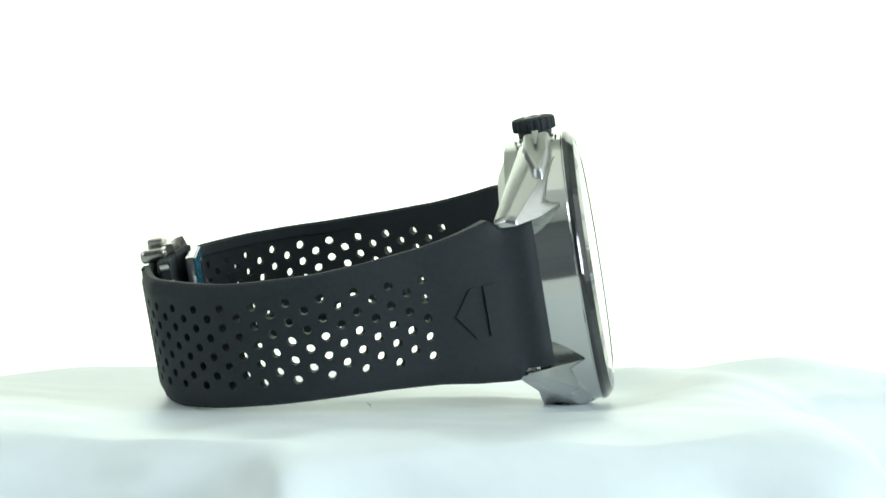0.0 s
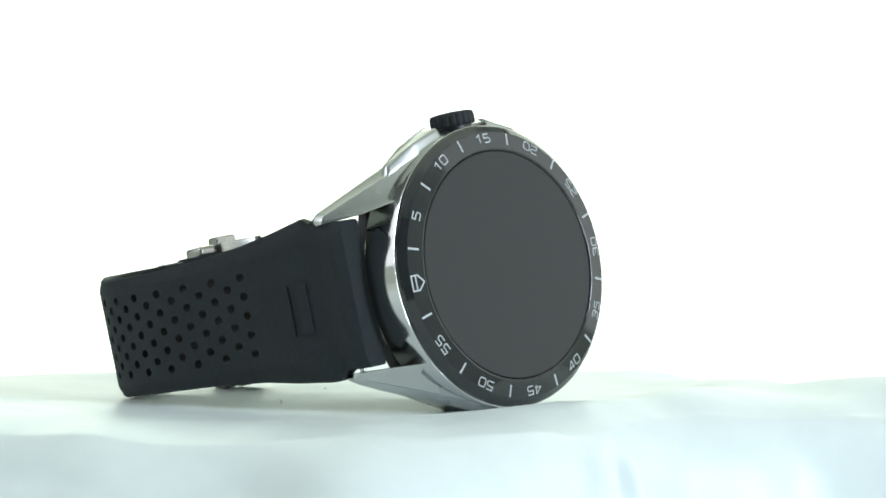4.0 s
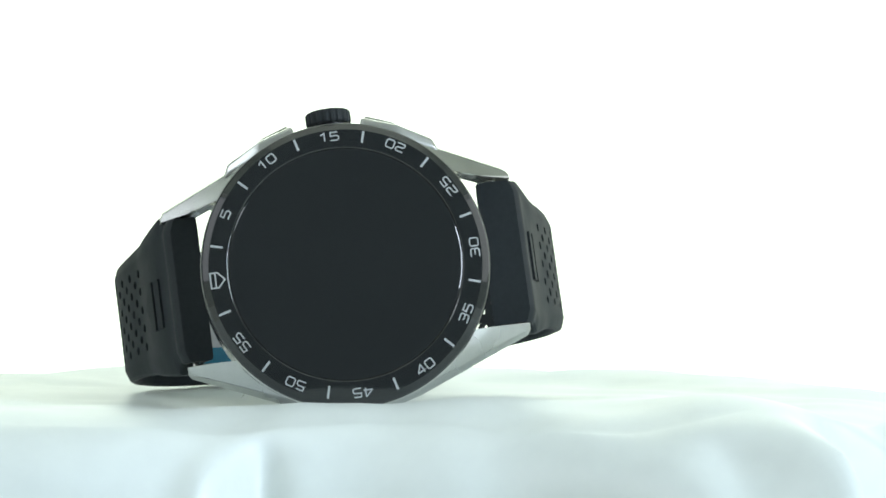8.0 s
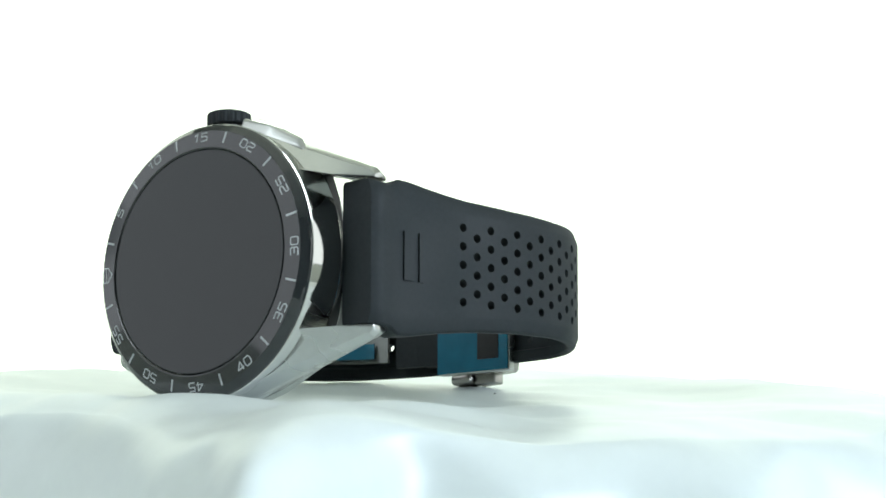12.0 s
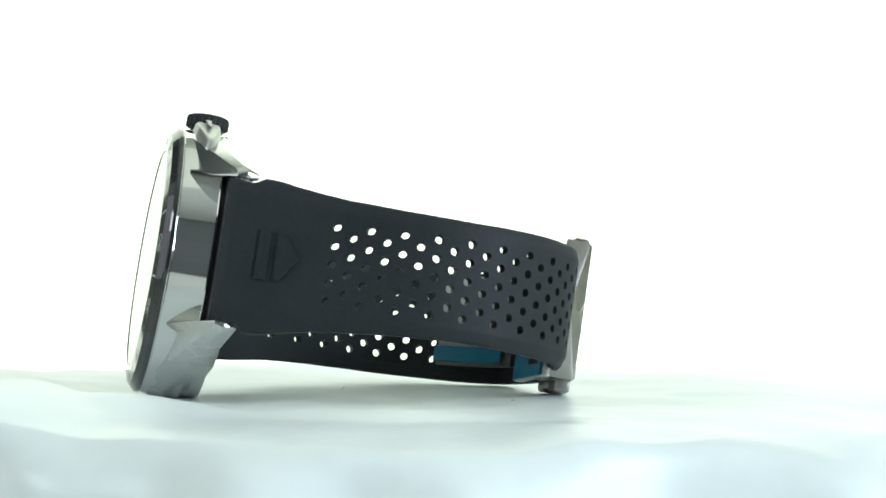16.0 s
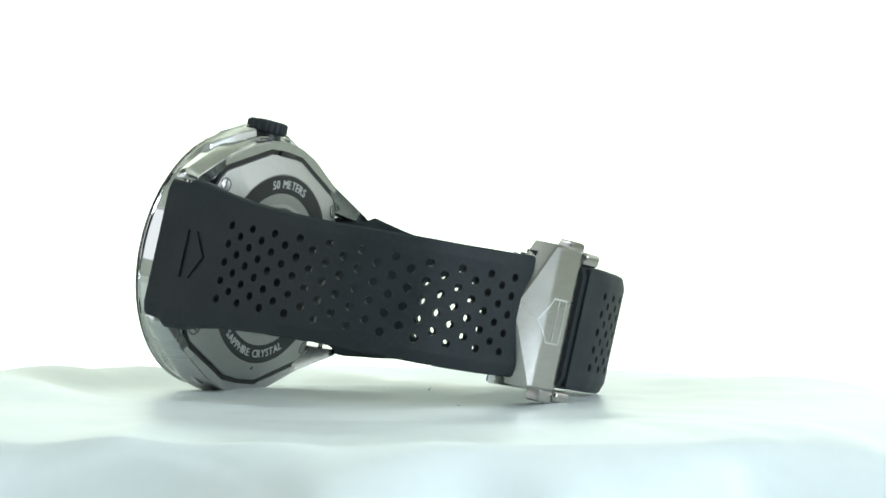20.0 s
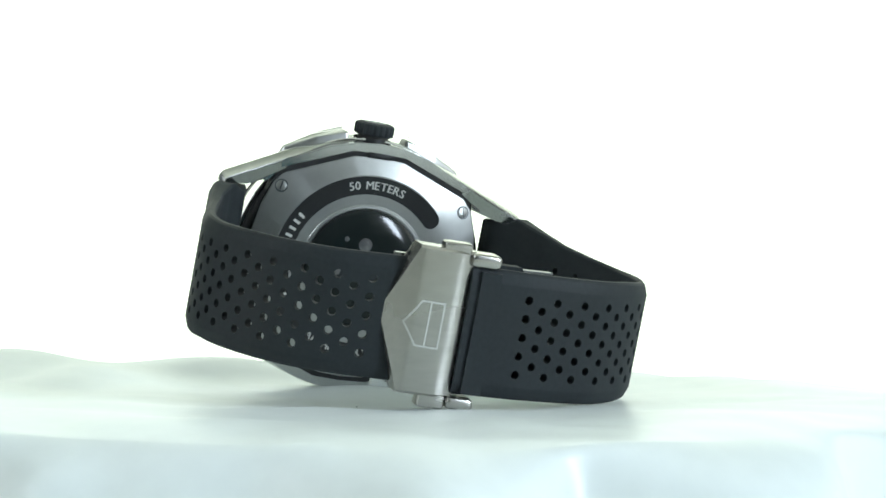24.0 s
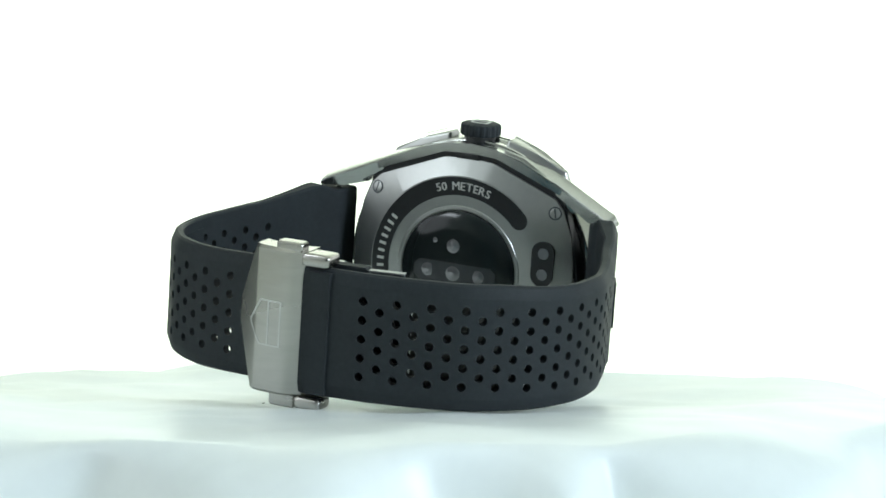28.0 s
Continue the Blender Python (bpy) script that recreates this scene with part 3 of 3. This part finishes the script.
for x, y, r in ((0.6, 4.4, 1.2), (5.0, -0.2, 1.15), (0.3, -0.3, 1.3), (-4.3, -0.3, 1.15), (4.0, 5.0, 0.45)):
    bm = lathe([(0, -0.12), (r * 0.5, -0.11), (r * 0.55, -0.08), (r, -0.06), (r, 0.3)], 28)
    bm.transform(Matrix.Translation((x, y, dome(x, y))))
    part("sensor_lens", bm, SENSOR, sensor)
bm = slab([(-15.2 + 2.0 * math.cos(a), 3.4 + (1.9 if math.sin(a) > 0 else -1.9) + 2.0 * math.sin(a)) for a in [2 * math.pi * (k + 0.5) / 28 for k in range(28)]], -13.0, -12.0)
contact = part("contact_slot", bm, DARK, case_back, "black charging contact slot")
for y in (5.2, 1.6):
    bm = lathe([(0, -13.08), (0.95, -13.06), (1.0, -12.9)], 24)
    bm.transform(Matrix.Translation((-15.3, y, 0)))
    part("contact_pad", bm, PAD, contact)
def plate_height(x, y):
    """Depth of the case back's sloping border."""
    r = math.hypot(x, y)
    i = min(range(len(plate_poly)), key=lambda k: (plate_poly[k][0] / math.hypot(*plate_poly[k]) - x / r) ** 2 + (plate_poly[k][1] / math.hypot(*plate_poly[k]) - y / r) ** 2)
    k = (r - 16.3) / (math.hypot(*plate_poly[i]) - 16.3)
    return -12.9 + 1.6 * k


for x, y in ((16.4, 12.1), (-16.4, 12.1), (16.4, -12.1), (-16.4, -12.1)):
    # flush head in a ring darkened like a shaded countersink, tilted with the border
    at = Matrix.Translation((x, y, plate_height(x, y))) @ Vector((x * 0.35, y * 0.35, -math.hypot(x, y))).to_track_quat("Z", "Y").to_matrix().to_4x4()
    bm = lathe([(0.9, 0.05), (1.1, 0.07), (1.14, 0.03), (1.14, -0.4)], 28)
    bm.transform(at)
    screw = part("screw", bm, DARK_STEEL, case_back, "slotted steel screw")
    bm = lathe([(0, 0.08), (0.84, 0.07), (0.92, 0.03), (0.92, -0.3)], 28)
    bm.transform(at)
    part("screw_head", bm, BACK_STEEL, screw)
    # The slot is a dark bar laid on top, its shade put into the colour.
    bm = slab([(-0.82, -0.13), (0.82, -0.13), (0.82, 0.13), (-0.82, 0.13)], 0.0, 0.10)
    bm.transform(at @ Matrix.Rotation(0.6 * x, 4, "Z"))
    part("slot_shade", bm, DARK_STEEL, screw)
# a black block for the notch's shade, between case back and frame, under the crown
part("notch_shade", slab([(-1.9, 19.0), (2.3, 19.0), (2.0, 20.0), (-1.6, 20.0)], -11.45, -10.2, 0.12), DARK, case_back, "small black block for a shaded notch")


# a black disc in the border opposite the crown, for a pinhole's shade
at = Matrix.Translation((-1.2, -16.9, plate_height(-1.2, -16.9))) @ Vector((-0.03, -0.35, -1)).to_track_quat("Z", "Y").to_matrix().to_4x4()
bm = lathe([(0, 0.03), (0.34, 0.03), (0.36, -0.2)], 20)
bm.transform(at)
part("pinhole", bm, DARK, case_back, "small black disc for a shaded pinhole")
# the bars that hold the straps between the lugs
for sx in (1, -1):
    bm = lathe([(0, -11.4), (0.45, -11.4), (0.45, -10.9), (0.85, -10.8), (0.85, 10.8), (0.45, 10.9), (0.45, 11.4), (0, 11.4)], 24)
    bm.transform(Matrix.Translation((sx * 24.4, 0, -10.1)) @ Matrix.Rotation(math.pi / 2, 4, "X"))
    part("spring_bar", bm, POLISHED, case, "polished steel spring bar")


# ---- straps ----
PLAN_B = [(28.35, -8.6), (28.5, -11.5), (29.3, -15.5), (30.5, -20.0), (31.8, -25.3), (33.4, -30.5), (34.7, -35.6), (35.5, -40.7), (35.3, -46), (34.1, -51.2), (31.8, -56), (27.7, -61.4), (20.8, -66.0), (13.0, -68.0), (5, -69.0)]
PLAN_A = [(-26.7, -7.2), (-27.3, -11.5), (-29.1, -15.5), (-30.8, -20), (-32.3, -25.2), (-34, -30.2), (-35.5, -35.2), (-36.7, -40.2), (-37, -45.2), (-36.5, -50.4), (-34.8, -55.4), (-32, -59.8), (-28, -63.8), (-23.6, -66.9), (-18.7, -68.8), (-13.8, -70.1), (-8.7, -71.1), (0.5, -71.6)]


class Path:
    """A smooth plan curve by arc length, with its inward normal."""

    def __init__(self, pts, inside):
        p = [Vector(q) for q in pts]
        p = [2 * p[0] - p[1]] + p + [2 * p[-1] - p[-2]]
        fine = []
        for i in range(1, len(p) - 2):
            for k in range(24):
                t = k / 24
                fine.append(0.5 * (2 * p[i] + (p[i + 1] - p[i - 1]) * t + (2 * p[i - 1] - 5 * p[i] + 4 * p[i + 1] - p[i + 2]) * t * t + (3 * p[i] - p[i - 1] - 3 * p[i + 1] + p[i + 2]) * t ** 3))
        fine.append(p[-2])
        self.p = np.array([[v.x, v.y] for v in fine])
        self.s = np.concatenate([[0], np.cumsum(np.linalg.norm(np.diff(self.p, axis=0), axis=1))])
        self.length, self.inside = self.s[-1], inside

    def at(self, s):
        return np.array([np.interp(s, self.s, self.p[:, 0]), np.interp(s, self.s, self.p[:, 1])])

    def normal(self, s):
        d = self.at(min(self.length, s + 0.6)) - self.at(max(0, s - 0.6))
        n = np.array([-d[1], d[0]]) / np.linalg.norm(d)
        return n * self.inside

    def find(self, depth):
        """Arc length at which the curve first comes to that depth."""
        return self.s[int(np.argmax(self.p[:, 1] <= depth))]


class Strap:
    def __init__(self, plan, inside, half, centre, thick, first_hole, last_hole, pitch=2.65, thin=1.32):
        self.path = Path(plan, inside)
        self.half, self.centre, self.thick = half, centre, thick
        self.first, self.last, self.pitch, self.thin = first_hole, last_hole, pitch, thin

    def value(self, table, s):
        return float(np.interp(s, [q[0] for q in table], [q[1] for q in table]))

    def place(self, s, v, d):
        s = min(max(s, 0.0), self.path.length)
        p, n = self.path.at(s), self.path.normal(s)
        return Vector((p[0] + n[0] * d, v + self.value(self.centre, s), p[1] + n[1] * d))

    def depth(self, s, border):
        """Thickness of the band; its perforated middle is thinner than its borders."""
        t = self.value(self.thick, s)
        k = min(1.0, max(0.0, (s - self.first - 14) / 16))
        return t if border else t + (min(t, self.thin) - t) * k

    def build(self):
        """The band with real round holes, in a lattice of staggered columns."""
        PITCH, ROW, RAD = self.pitch, 2.93, 0.68
        q = PITCH / 4
        start = self.first - PITCH / 2
        cols = int((self.last - self.first) / PITCH) + 1
        n0 = int(start / q)
        s_lines = [max(0.0, start + (i - n0) * q) for i in range(n0 + cols * 4 + 1)]
        s_lines[0] = 0.0
        s = s_lines[-1]
        while s + q < self.path.length:
            s += q
            s_lines.append(s)
        s_lines[-1] = self.path.length
        nj = 20
        bm = bmesh.new()
        cache = {}

        def v_at(j, s):
            hw = self.value(self.half, s)
            if 0 <= j <= nj:
                return (j - nj / 2) * ROW / 4, 0.0, 0.0
            k = -j if j < 0 else j - nj
            sign = -1 if j < 0 else 1
            v = {1: 0.5 * (7.3 + hw - 1.9), 2: hw - 1.9, 3: hw - 0.35, 4: hw}[k]
            return sign * v, {1: 0.0, 2: 0.0, 3: 0.55, 4: 0.95}[k], {1: 0.0, 2: 0.0, 3: 0.05, 4: 0.35}[k]

        def vert(i, j, side):
            key = (i, j, side)
            if key not in cache:
                s = s_lines[i]
                v, b0, b1 = v_at(j, s)
                t = self.depth(s, j < -1 or j > nj + 1)
                corner = 1.0 * max(0.0, 1 - s / 2.2) ** 2
                cache[key] = bm.verts.new(self.place(s, v, b0 + corner if side == 0 else t - b1))
            return cache[key]
        taken = set()
        holes = []
        for c in range(cols):
            i0 = n0 + 4 * c
            rows = range(5) if c % 2 == 0 else range(4)
            for r in rows:
                j0 = r * 4 if c % 2 == 0 else r * 4 + 2
                holes.append((i0, j0))
                for a in range(4):
                    for b in range(4):
                        taken.add((i0 + a, j0 + b))
        for side in (0, 1):
            for i in range(len(s_lines) - 1):
                for j in range(-4, nj + 4):
                    if (i, j) not in taken:
                        bm.faces.new((vert(i, j, side), vert(i + 1, j, side), vert(i + 1, j + 1, side), vert(i, j + 1, side)))
        border = [(4, 2), (4, 3), (4, 4), (3, 4), (2, 4), (1, 4), (0, 4), (0, 3), (0, 2), (0, 1), (0, 0), (1, 0), (2, 0), (3, 0), (4, 0), (4, 1)]
        for i0, j0 in holes:
            sc = (s_lines[i0] + s_lines[i0 + 4]) / 2
            vc = (j0 + 2 - nj / 2) * ROW / 4
            t = self.depth(sc, False)
            rings = []
            for side in (0, 1):
                inner = []
                for k in range(16):
                    a = 2 * math.pi * k / 16
                    inner.append(bm.verts.new(self.place(sc + RAD * math.cos(a), vc + RAD * math.sin(a), 0.0 if side == 0 else t)))
                for k in range(16):
                    m = (k + 1) % 16
                    p, r = border[k], border[m]
                    bm.faces.new((vert(i0 + p[0], j0 + p[1], side), vert(i0 + r[0], j0 + r[1], side), inner[m], inner[k]))
                rings.append(inner)
            for k in range(16):
                m = (k + 1) % 16
                bm.faces.new((rings[0][k], rings[0][m], rings[1][m], rings[1][k]))
        for i in range(len(s_lines) - 1):
            for j in (-4, nj + 4):
                bm.faces.new((vert(i, j, 0), vert(i + 1, j, 0), vert(i + 1, j, 1), vert(i, j, 1)))
        for i in (0, len(s_lines) - 1):
            for j in range(-4, nj + 4):
                bm.faces.new((vert(i, j, 0), vert(i, j + 1, 0), vert(i, j + 1, 1), vert(i, j, 1)))
        return bm

    def boss(self, outline, rise=0.35):
        """A raised shape on the outer face: outline in arc length and width."""
        bm = bmesh.new()
        top = [bm.verts.new(self.place(s, v - self.value(self.centre, s), -rise)) for s, v in outline]
        low = [bm.verts.new(self.place(s, v - self.value(self.centre, s), 0.4)) for s, v in outline]
        bm.faces.new(top)
        n = len(top)
        for i in range(n):
            bm.faces.new((top[i], top[(i + 1) % n], low[(i + 1) % n], low[i]))
        return bm


# half width and middle of each strap by arc length from the case
pa, pb = Path(PLAN_A, 1), Path(PLAN_B, -1)
HALF_A = [(0, 11.1), (4.3, 11.1), (5.1, 11.88), (5.3, 11.88), (6.4, 12.5), (8.5, 12.1), (12, 11.5), (18, 10.5), (26, 9.8), (34, 9.45), (48, 9.4), (60, 9.8), (92, 10.0)]
CENTRE_A = [(0, 0.2), (4.3, 0.5), (5.1, -0.22), (5.3, -0.22), (6.4, 0.4), (12, 0.2), (26, 0.4), (34, 0.5), (48, 0.9), (60, 1.3), (70, 1.4), (82, 1.45), (92, 1.4)]
HALF_B = [(0, 11.1), (5.2, 11.1), (6.6, 12.1), (9, 11.95), (12, 11.4), (16, 10.8), (20, 10.3), (29, 9.7), (40, 9.35), (51, 9.5), (65, 9.6), (84, 9.7)]
CENTRE_B = [(0, -0.1), (6, -0.5), (12, -0.5), (20, -0.4), (35, -0.25), (51, 0.25), (62, 0.6), (73, 1.1), (84, 1.6)]
THICK = [(0, 6.8), (3, 5.9), (7, 3.5), (14, 2.3), (30, 2.0), (92, 2.0)]
strap_a = Strap(PLAN_A, 1, HALF_A, CENTRE_A, [(0, 5.2), (3, 4.8), (7, 3.4)] + THICK[3:], pa.find(-25.25) - 0.8, pa.length - 9.6, 2.62, 1.8)
HALF_B, CENTRE_B = ([(max(0, a - 1.4), v) for a, v in t] for t in (HALF_B, CENTRE_B))
strap_b = Strap(PLAN_B, -1, HALF_B, CENTRE_B, THICK, pb.find(-25.3), pb.length - 9.0)
for shape in (strap_a, strap_b):
    band = part("strap", shape.build(), RUBBER, watch, "perforated black rubber strap", angle=28)
    f = lambda d: shape.path.find(d)
    part("strap_emblem", shape.boss([(f(-14.2), -4.2), (f(-16.0), -4.2), (f(-16.0), 3.4), (f(-14.2), 3.4)]), RUBBER, band, "raised bar of the strap emblem")
    part("strap_emblem", shape.boss([(f(-17.0), -4.2), (f(-17.9), -4.2), (f(-20.6), -0.4), (f(-17.9), 3.4), (f(-17.0), 3.4)]), RUBBER, band, "raised pentagon of the strap emblem")

    if shape is strap_a:
        end = shape.path.length
        part("strap_end", shape.boss([(end - 4.6, -8.2), (end - 1.4, -8.2), (end - 1.4, 10.8), (end - 4.6, 10.8)], 0.45), RUBBER, band, "smooth raised block at the strap end")

# tail of the strap tucked inside the loop behind the clasp
TAIL = [(10, -67.7), (6, -68.4), (-2, -68.8), (-9.8, -68.2)]
tail = Path(TAIL, -1)
bm = bmesh.new()
rows = []
for k in range(25):
    s = tail.length * k / 24
    p, n = tail.at(s), tail.normal(s)
    hw = 9.6 if k < 22 else 9.6 - (k - 22) * 0.7
    rows.append([bm.verts.new((p[0] + n[0] * d, v + 2.2, p[1] + n[1] * d)) for d, v in ((0, -hw), (0, hw), (2.0, hw), (2.0, -hw))])
for p, q in zip(rows, rows[1:]):
    for i in range(4):
        bm.faces.new((p[i], p[(i + 1) % 4], q[(i + 1) % 4], q[i]))
bm.faces.new(rows[0])
bm.faces.new(rows[-1][::-1])
part("strap_tail", bm, RUBBER, watch, "free rubber strap end tucked inside")

# ---- clasp ----
poly = [(13.2, 2.4), (9.2, 13.5), (0.2, 13.5), (0.2, -9.4), (8.9, -9.4)]
z_out = lambda x: -71.6 + (0.022 if x > 3.5 else 0.085) * (x - 3.5) ** 2 + 0.42 * max(0.0, x - 8.3)


def clasp_mesh():
    """A pentagonal cover, gently bowed across its width, with deep side walls."""
    bm = bmesh.new()
    n = 40
    rows = []
    for i in range(n + 1):
        x = 0.2 + 13.0 * i / n
        if x <= 9.05:
            t = (x - 0.2) / 8.85
            y0, y1 = -9.4, 13.5
        else:
            t = (x - 9.05) / 4.15
            y0, y1 = -9.4 + (2.4 + 9.4) * t, 13.5 + (2.4 - 13.5) * t
        rows.append((x, y0, y1))
    rows[27] = (9.05, -9.4, 13.5)
    grid = []
    for x, y0, y1 in rows:
        m = max(0.02, min(0.45, (y1 - y0) / 4))
        ys = (y0, y0 + m, y1 - m, y1)
        lift = (0.45, 0.0, 0.0, 0.45)
        grid.append(([bm.verts.new((x, y, z_out(x) + d)) for y, d in zip(ys, lift)], [bm.verts.new((x, y, z_out(x) + 4.0)) for y in ys]))
    for (a, b), (c, d) in zip(grid, grid[1:]):
        for k in range(3):
            bm.faces.new((a[k], c[k], c[k + 1], a[k + 1]))
            bm.faces.new((b[k], d[k], d[k + 1], b[k + 1]))
        bm.faces.new((a[0], c[0], d[0], b[0]))
        bm.faces.new((a[3], c[3], d[3], b[3]))
    for a, b in (grid[0], grid[-1]):
        for k in range(3):
            bm.faces.new((a[k], a[k + 1], b[k + 1], b[k]))
    return bm


def dense(points, step=0.4):
    """The same polygon with more points along its sides."""
    out = []
    for p, q in zip(points, points[1:] + points[:1]):
        k = max(1, int(math.dist(p, q) / step))
        out += [(p[0] + (q[0] - p[0]) * i / k, p[1] + (q[1] - p[1]) * i / k) for i in range(k)]
    return out


clasp = part("clasp_cover", clasp_mesh(), CLASP_STEEL, watch, "brushed steel pentagonal clasp cover", angle=22)
mark = outline_strip(dense([(9.8, 1.4), (7.6, 5.2), (3.9, 5.2), (3.9, -2.0), (7.6, -2.0)]), 0.26, 0, 0.2)
for v in mark.verts:
    v.co.z = z_out(v.co.x) - 0.06 if v.co.z < 0.1 else z_out(v.co.x) + 0.2
part("clasp_emblem", mark, ETCH, clasp, "etched pentagon outline")
part("clasp_emblem", slab([(6.0, -1.9), (6.24, -1.9), (6.24, 5.1), (6.0, 5.1)], z_out(6.1) - 0.08, z_out(6.1) + 0.2), ETCH, clasp)
for y0, y1, x1 in ((11.3, 13.4, -3.8), (-10.9, -9.0, -3.4)):
    part("clasp_bracket", slab([(1.0, y0), (x1, y0), (x1, y1), (1.0, y1)], -71.8, -67.6, 0.85, 4), CLASP_STEEL, clasp, "polished steel clasp bracket")
for y0, y1 in ((12.8, 14.6), (-11.2, -9.0)):
    part("clasp_button", slab([(5.5, y0), (1.1, y0), (1.1, y1), (5.5, y1)], -71.2, -68.6, 0.55, 3), CLASP_STEEL, clasp, "small steel release button")


def blade(points, half, centre, thick):
    path = Path(points, 1)
    bm = bmesh.new()
    rows = []
    for k in range(29):
        s = path.length * k / 28
        p, n = path.at(s), path.normal(s)
        rows.append([bm.verts.new((p[0] + n[0] * d, centre + v, p[1] + n[1] * d)) for d, v in ((0, -half), (0, half), (thick, half), (thick, -half))])
    for p, q in zip(rows, rows[1:]):
        for i in range(4):
            bm.faces.new((p[i], p[(i + 1) % 4], q[(i + 1) % 4], q[i]))
    bm.faces.new(rows[0])
    bm.faces.new(rows[-1][::-1])
    return bm


# Steel link given the strap's black, for the shade inside the loop.
link = part("clasp_link", blade([(-3.4, -66.9), (-8, -66.6), (-13.6, -65.4)], 9.2, 2.0, 1.3), RUBBER, clasp, "folded steel clasp link, coloured black as if shaded")
part("link_rim", blade([(-3.4, -66.95), (-8, -66.65), (-13.7, -65.45)], 0.12, 11.3, 1.4), PAD, link)
arm = part("clasp_blade", blade([(-15.0, -64.9), (-18.5, -63.5), (-22, -61.4), (-26, -58.2), (-29.4, -54.6)], 7.9, 1.8, 0.9), BLADE_STEEL, clasp, "satin folded steel clasp blade")
part("protective_film", blade([(-16.8, -63.3), (-18.5, -62.6), (-22, -60.5), (-26, -57.3), (-29.2, -54.0)], 1.35, -4.2, 0.2), FILM, arm, "glossy teal protective film")
film_poly = [(11.2, -9.7), (-2.6, -9.7), (-2.6, 11.0), (11.2, 11.0)]


def leaned(bm):
    """The inner plate leans a little towards one end of the strap."""
    for v in bm.verts:
        v.co.z += 0.5 - 0.098 * (v.co.x - 4.8)
    return bm


plate = part("clasp_plate", leaned(slab([(x * 1.03, y * 1.02) for x, y in film_poly], -66.0, -64.6, 0.3)), STEEL, clasp, "inner steel clasp plate")
part("protective_film", leaned(slab(film_poly, -64.55, -64.3)), FILM, plate, "glossy teal protective film")
# The slot isn't cut; a dark slab on the film gives its shade.
part("film_slot_patch", leaned(slab([(5.4, -7.7), (9.5, -7.7), (9.5, 9.4), (5.4, 9.4)], -64.3, -64.2, 0.0)), DARK, plate, "dark patch laid on the film for its shaded slot")


# ---- lint on the cloth ----
def build_lint(x, y, points, thick):
    """A tiny bent fibre, in metres, with its foot on the cloth."""
    a, r = math.atan2(y, x), math.hypot(x, y)
    bm = bmesh.new()
    rows = []
    for p, q in zip(points, points[1:] + [(2 * points[-1][0] - points[-2][0], 2 * points[-1][1] - points[-2][1], 2 * points[-1][2] - points[-2][2])]):
        d = (Vector(q) - Vector(p)).normalized()
        u = d.orthogonal().normalized()
        w = d.cross(u)
        rows.append([bm.verts.new(Vector(p) * MM + (u * math.cos(k * math.pi / 3) + w * math.sin(k * math.pi / 3)) * thick * MM) for k in range(6)])
    for p, q in zip(rows, rows[1:]):
        for k in range(6):
            bm.faces.new((p[k], p[(k + 1) % 6], q[(k + 1) % 6], q[k]))
    bm.faces.new(rows[0][::-1])
    bm.faces.new(rows[-1])
    ob = new("lint_fibre", finish(bm, "lint_fibre", LINT))
    return tagged(ob, "tiny grey lint fibre lying on the white cloth", "lint", group="lint on the cloth"), Matrix.Translation((x, y, cloth_height(r, a, cloth_edge(a)) + 0.00003))


LINT = material("grey_lint", (0.10, 0.11, 0.09), 0.8, grain=0.2, grain_scale=2000)
lints = [build_lint(-0.0005, -0.0210, [(-0.35, 0, 0.62), (-0.12, 0.1, 0.38), (0.0, 0.0, 0.22), (0.25, -0.1, 0.42), (0.12, -0.2, 0.10), (0.3, -0.2, 0.03)], 0.035),
         build_lint(-0.0205, 0.0110, [(-0.3, 0.1, 0.03), (-0.1, 0.0, 0.12), (0.1, -0.1, 0.16), (0.25, 0.1, 0.03)], 0.05)]


def motions():
    """The turntable with all that stands on it turns evenly."""
    times = [float(t) for t in range(29)]
    walk(watch, [(t, SPIN(t) @ BASE) for t in times])
    for ob, place in lints:
        walk(ob, [(t, SPIN(t) @ place) for t in times])
    walk(cloth, [(t, SPIN(t)) for t in times])
    walk(turntable, [(t, SPIN(t)) for t in times])


motions()
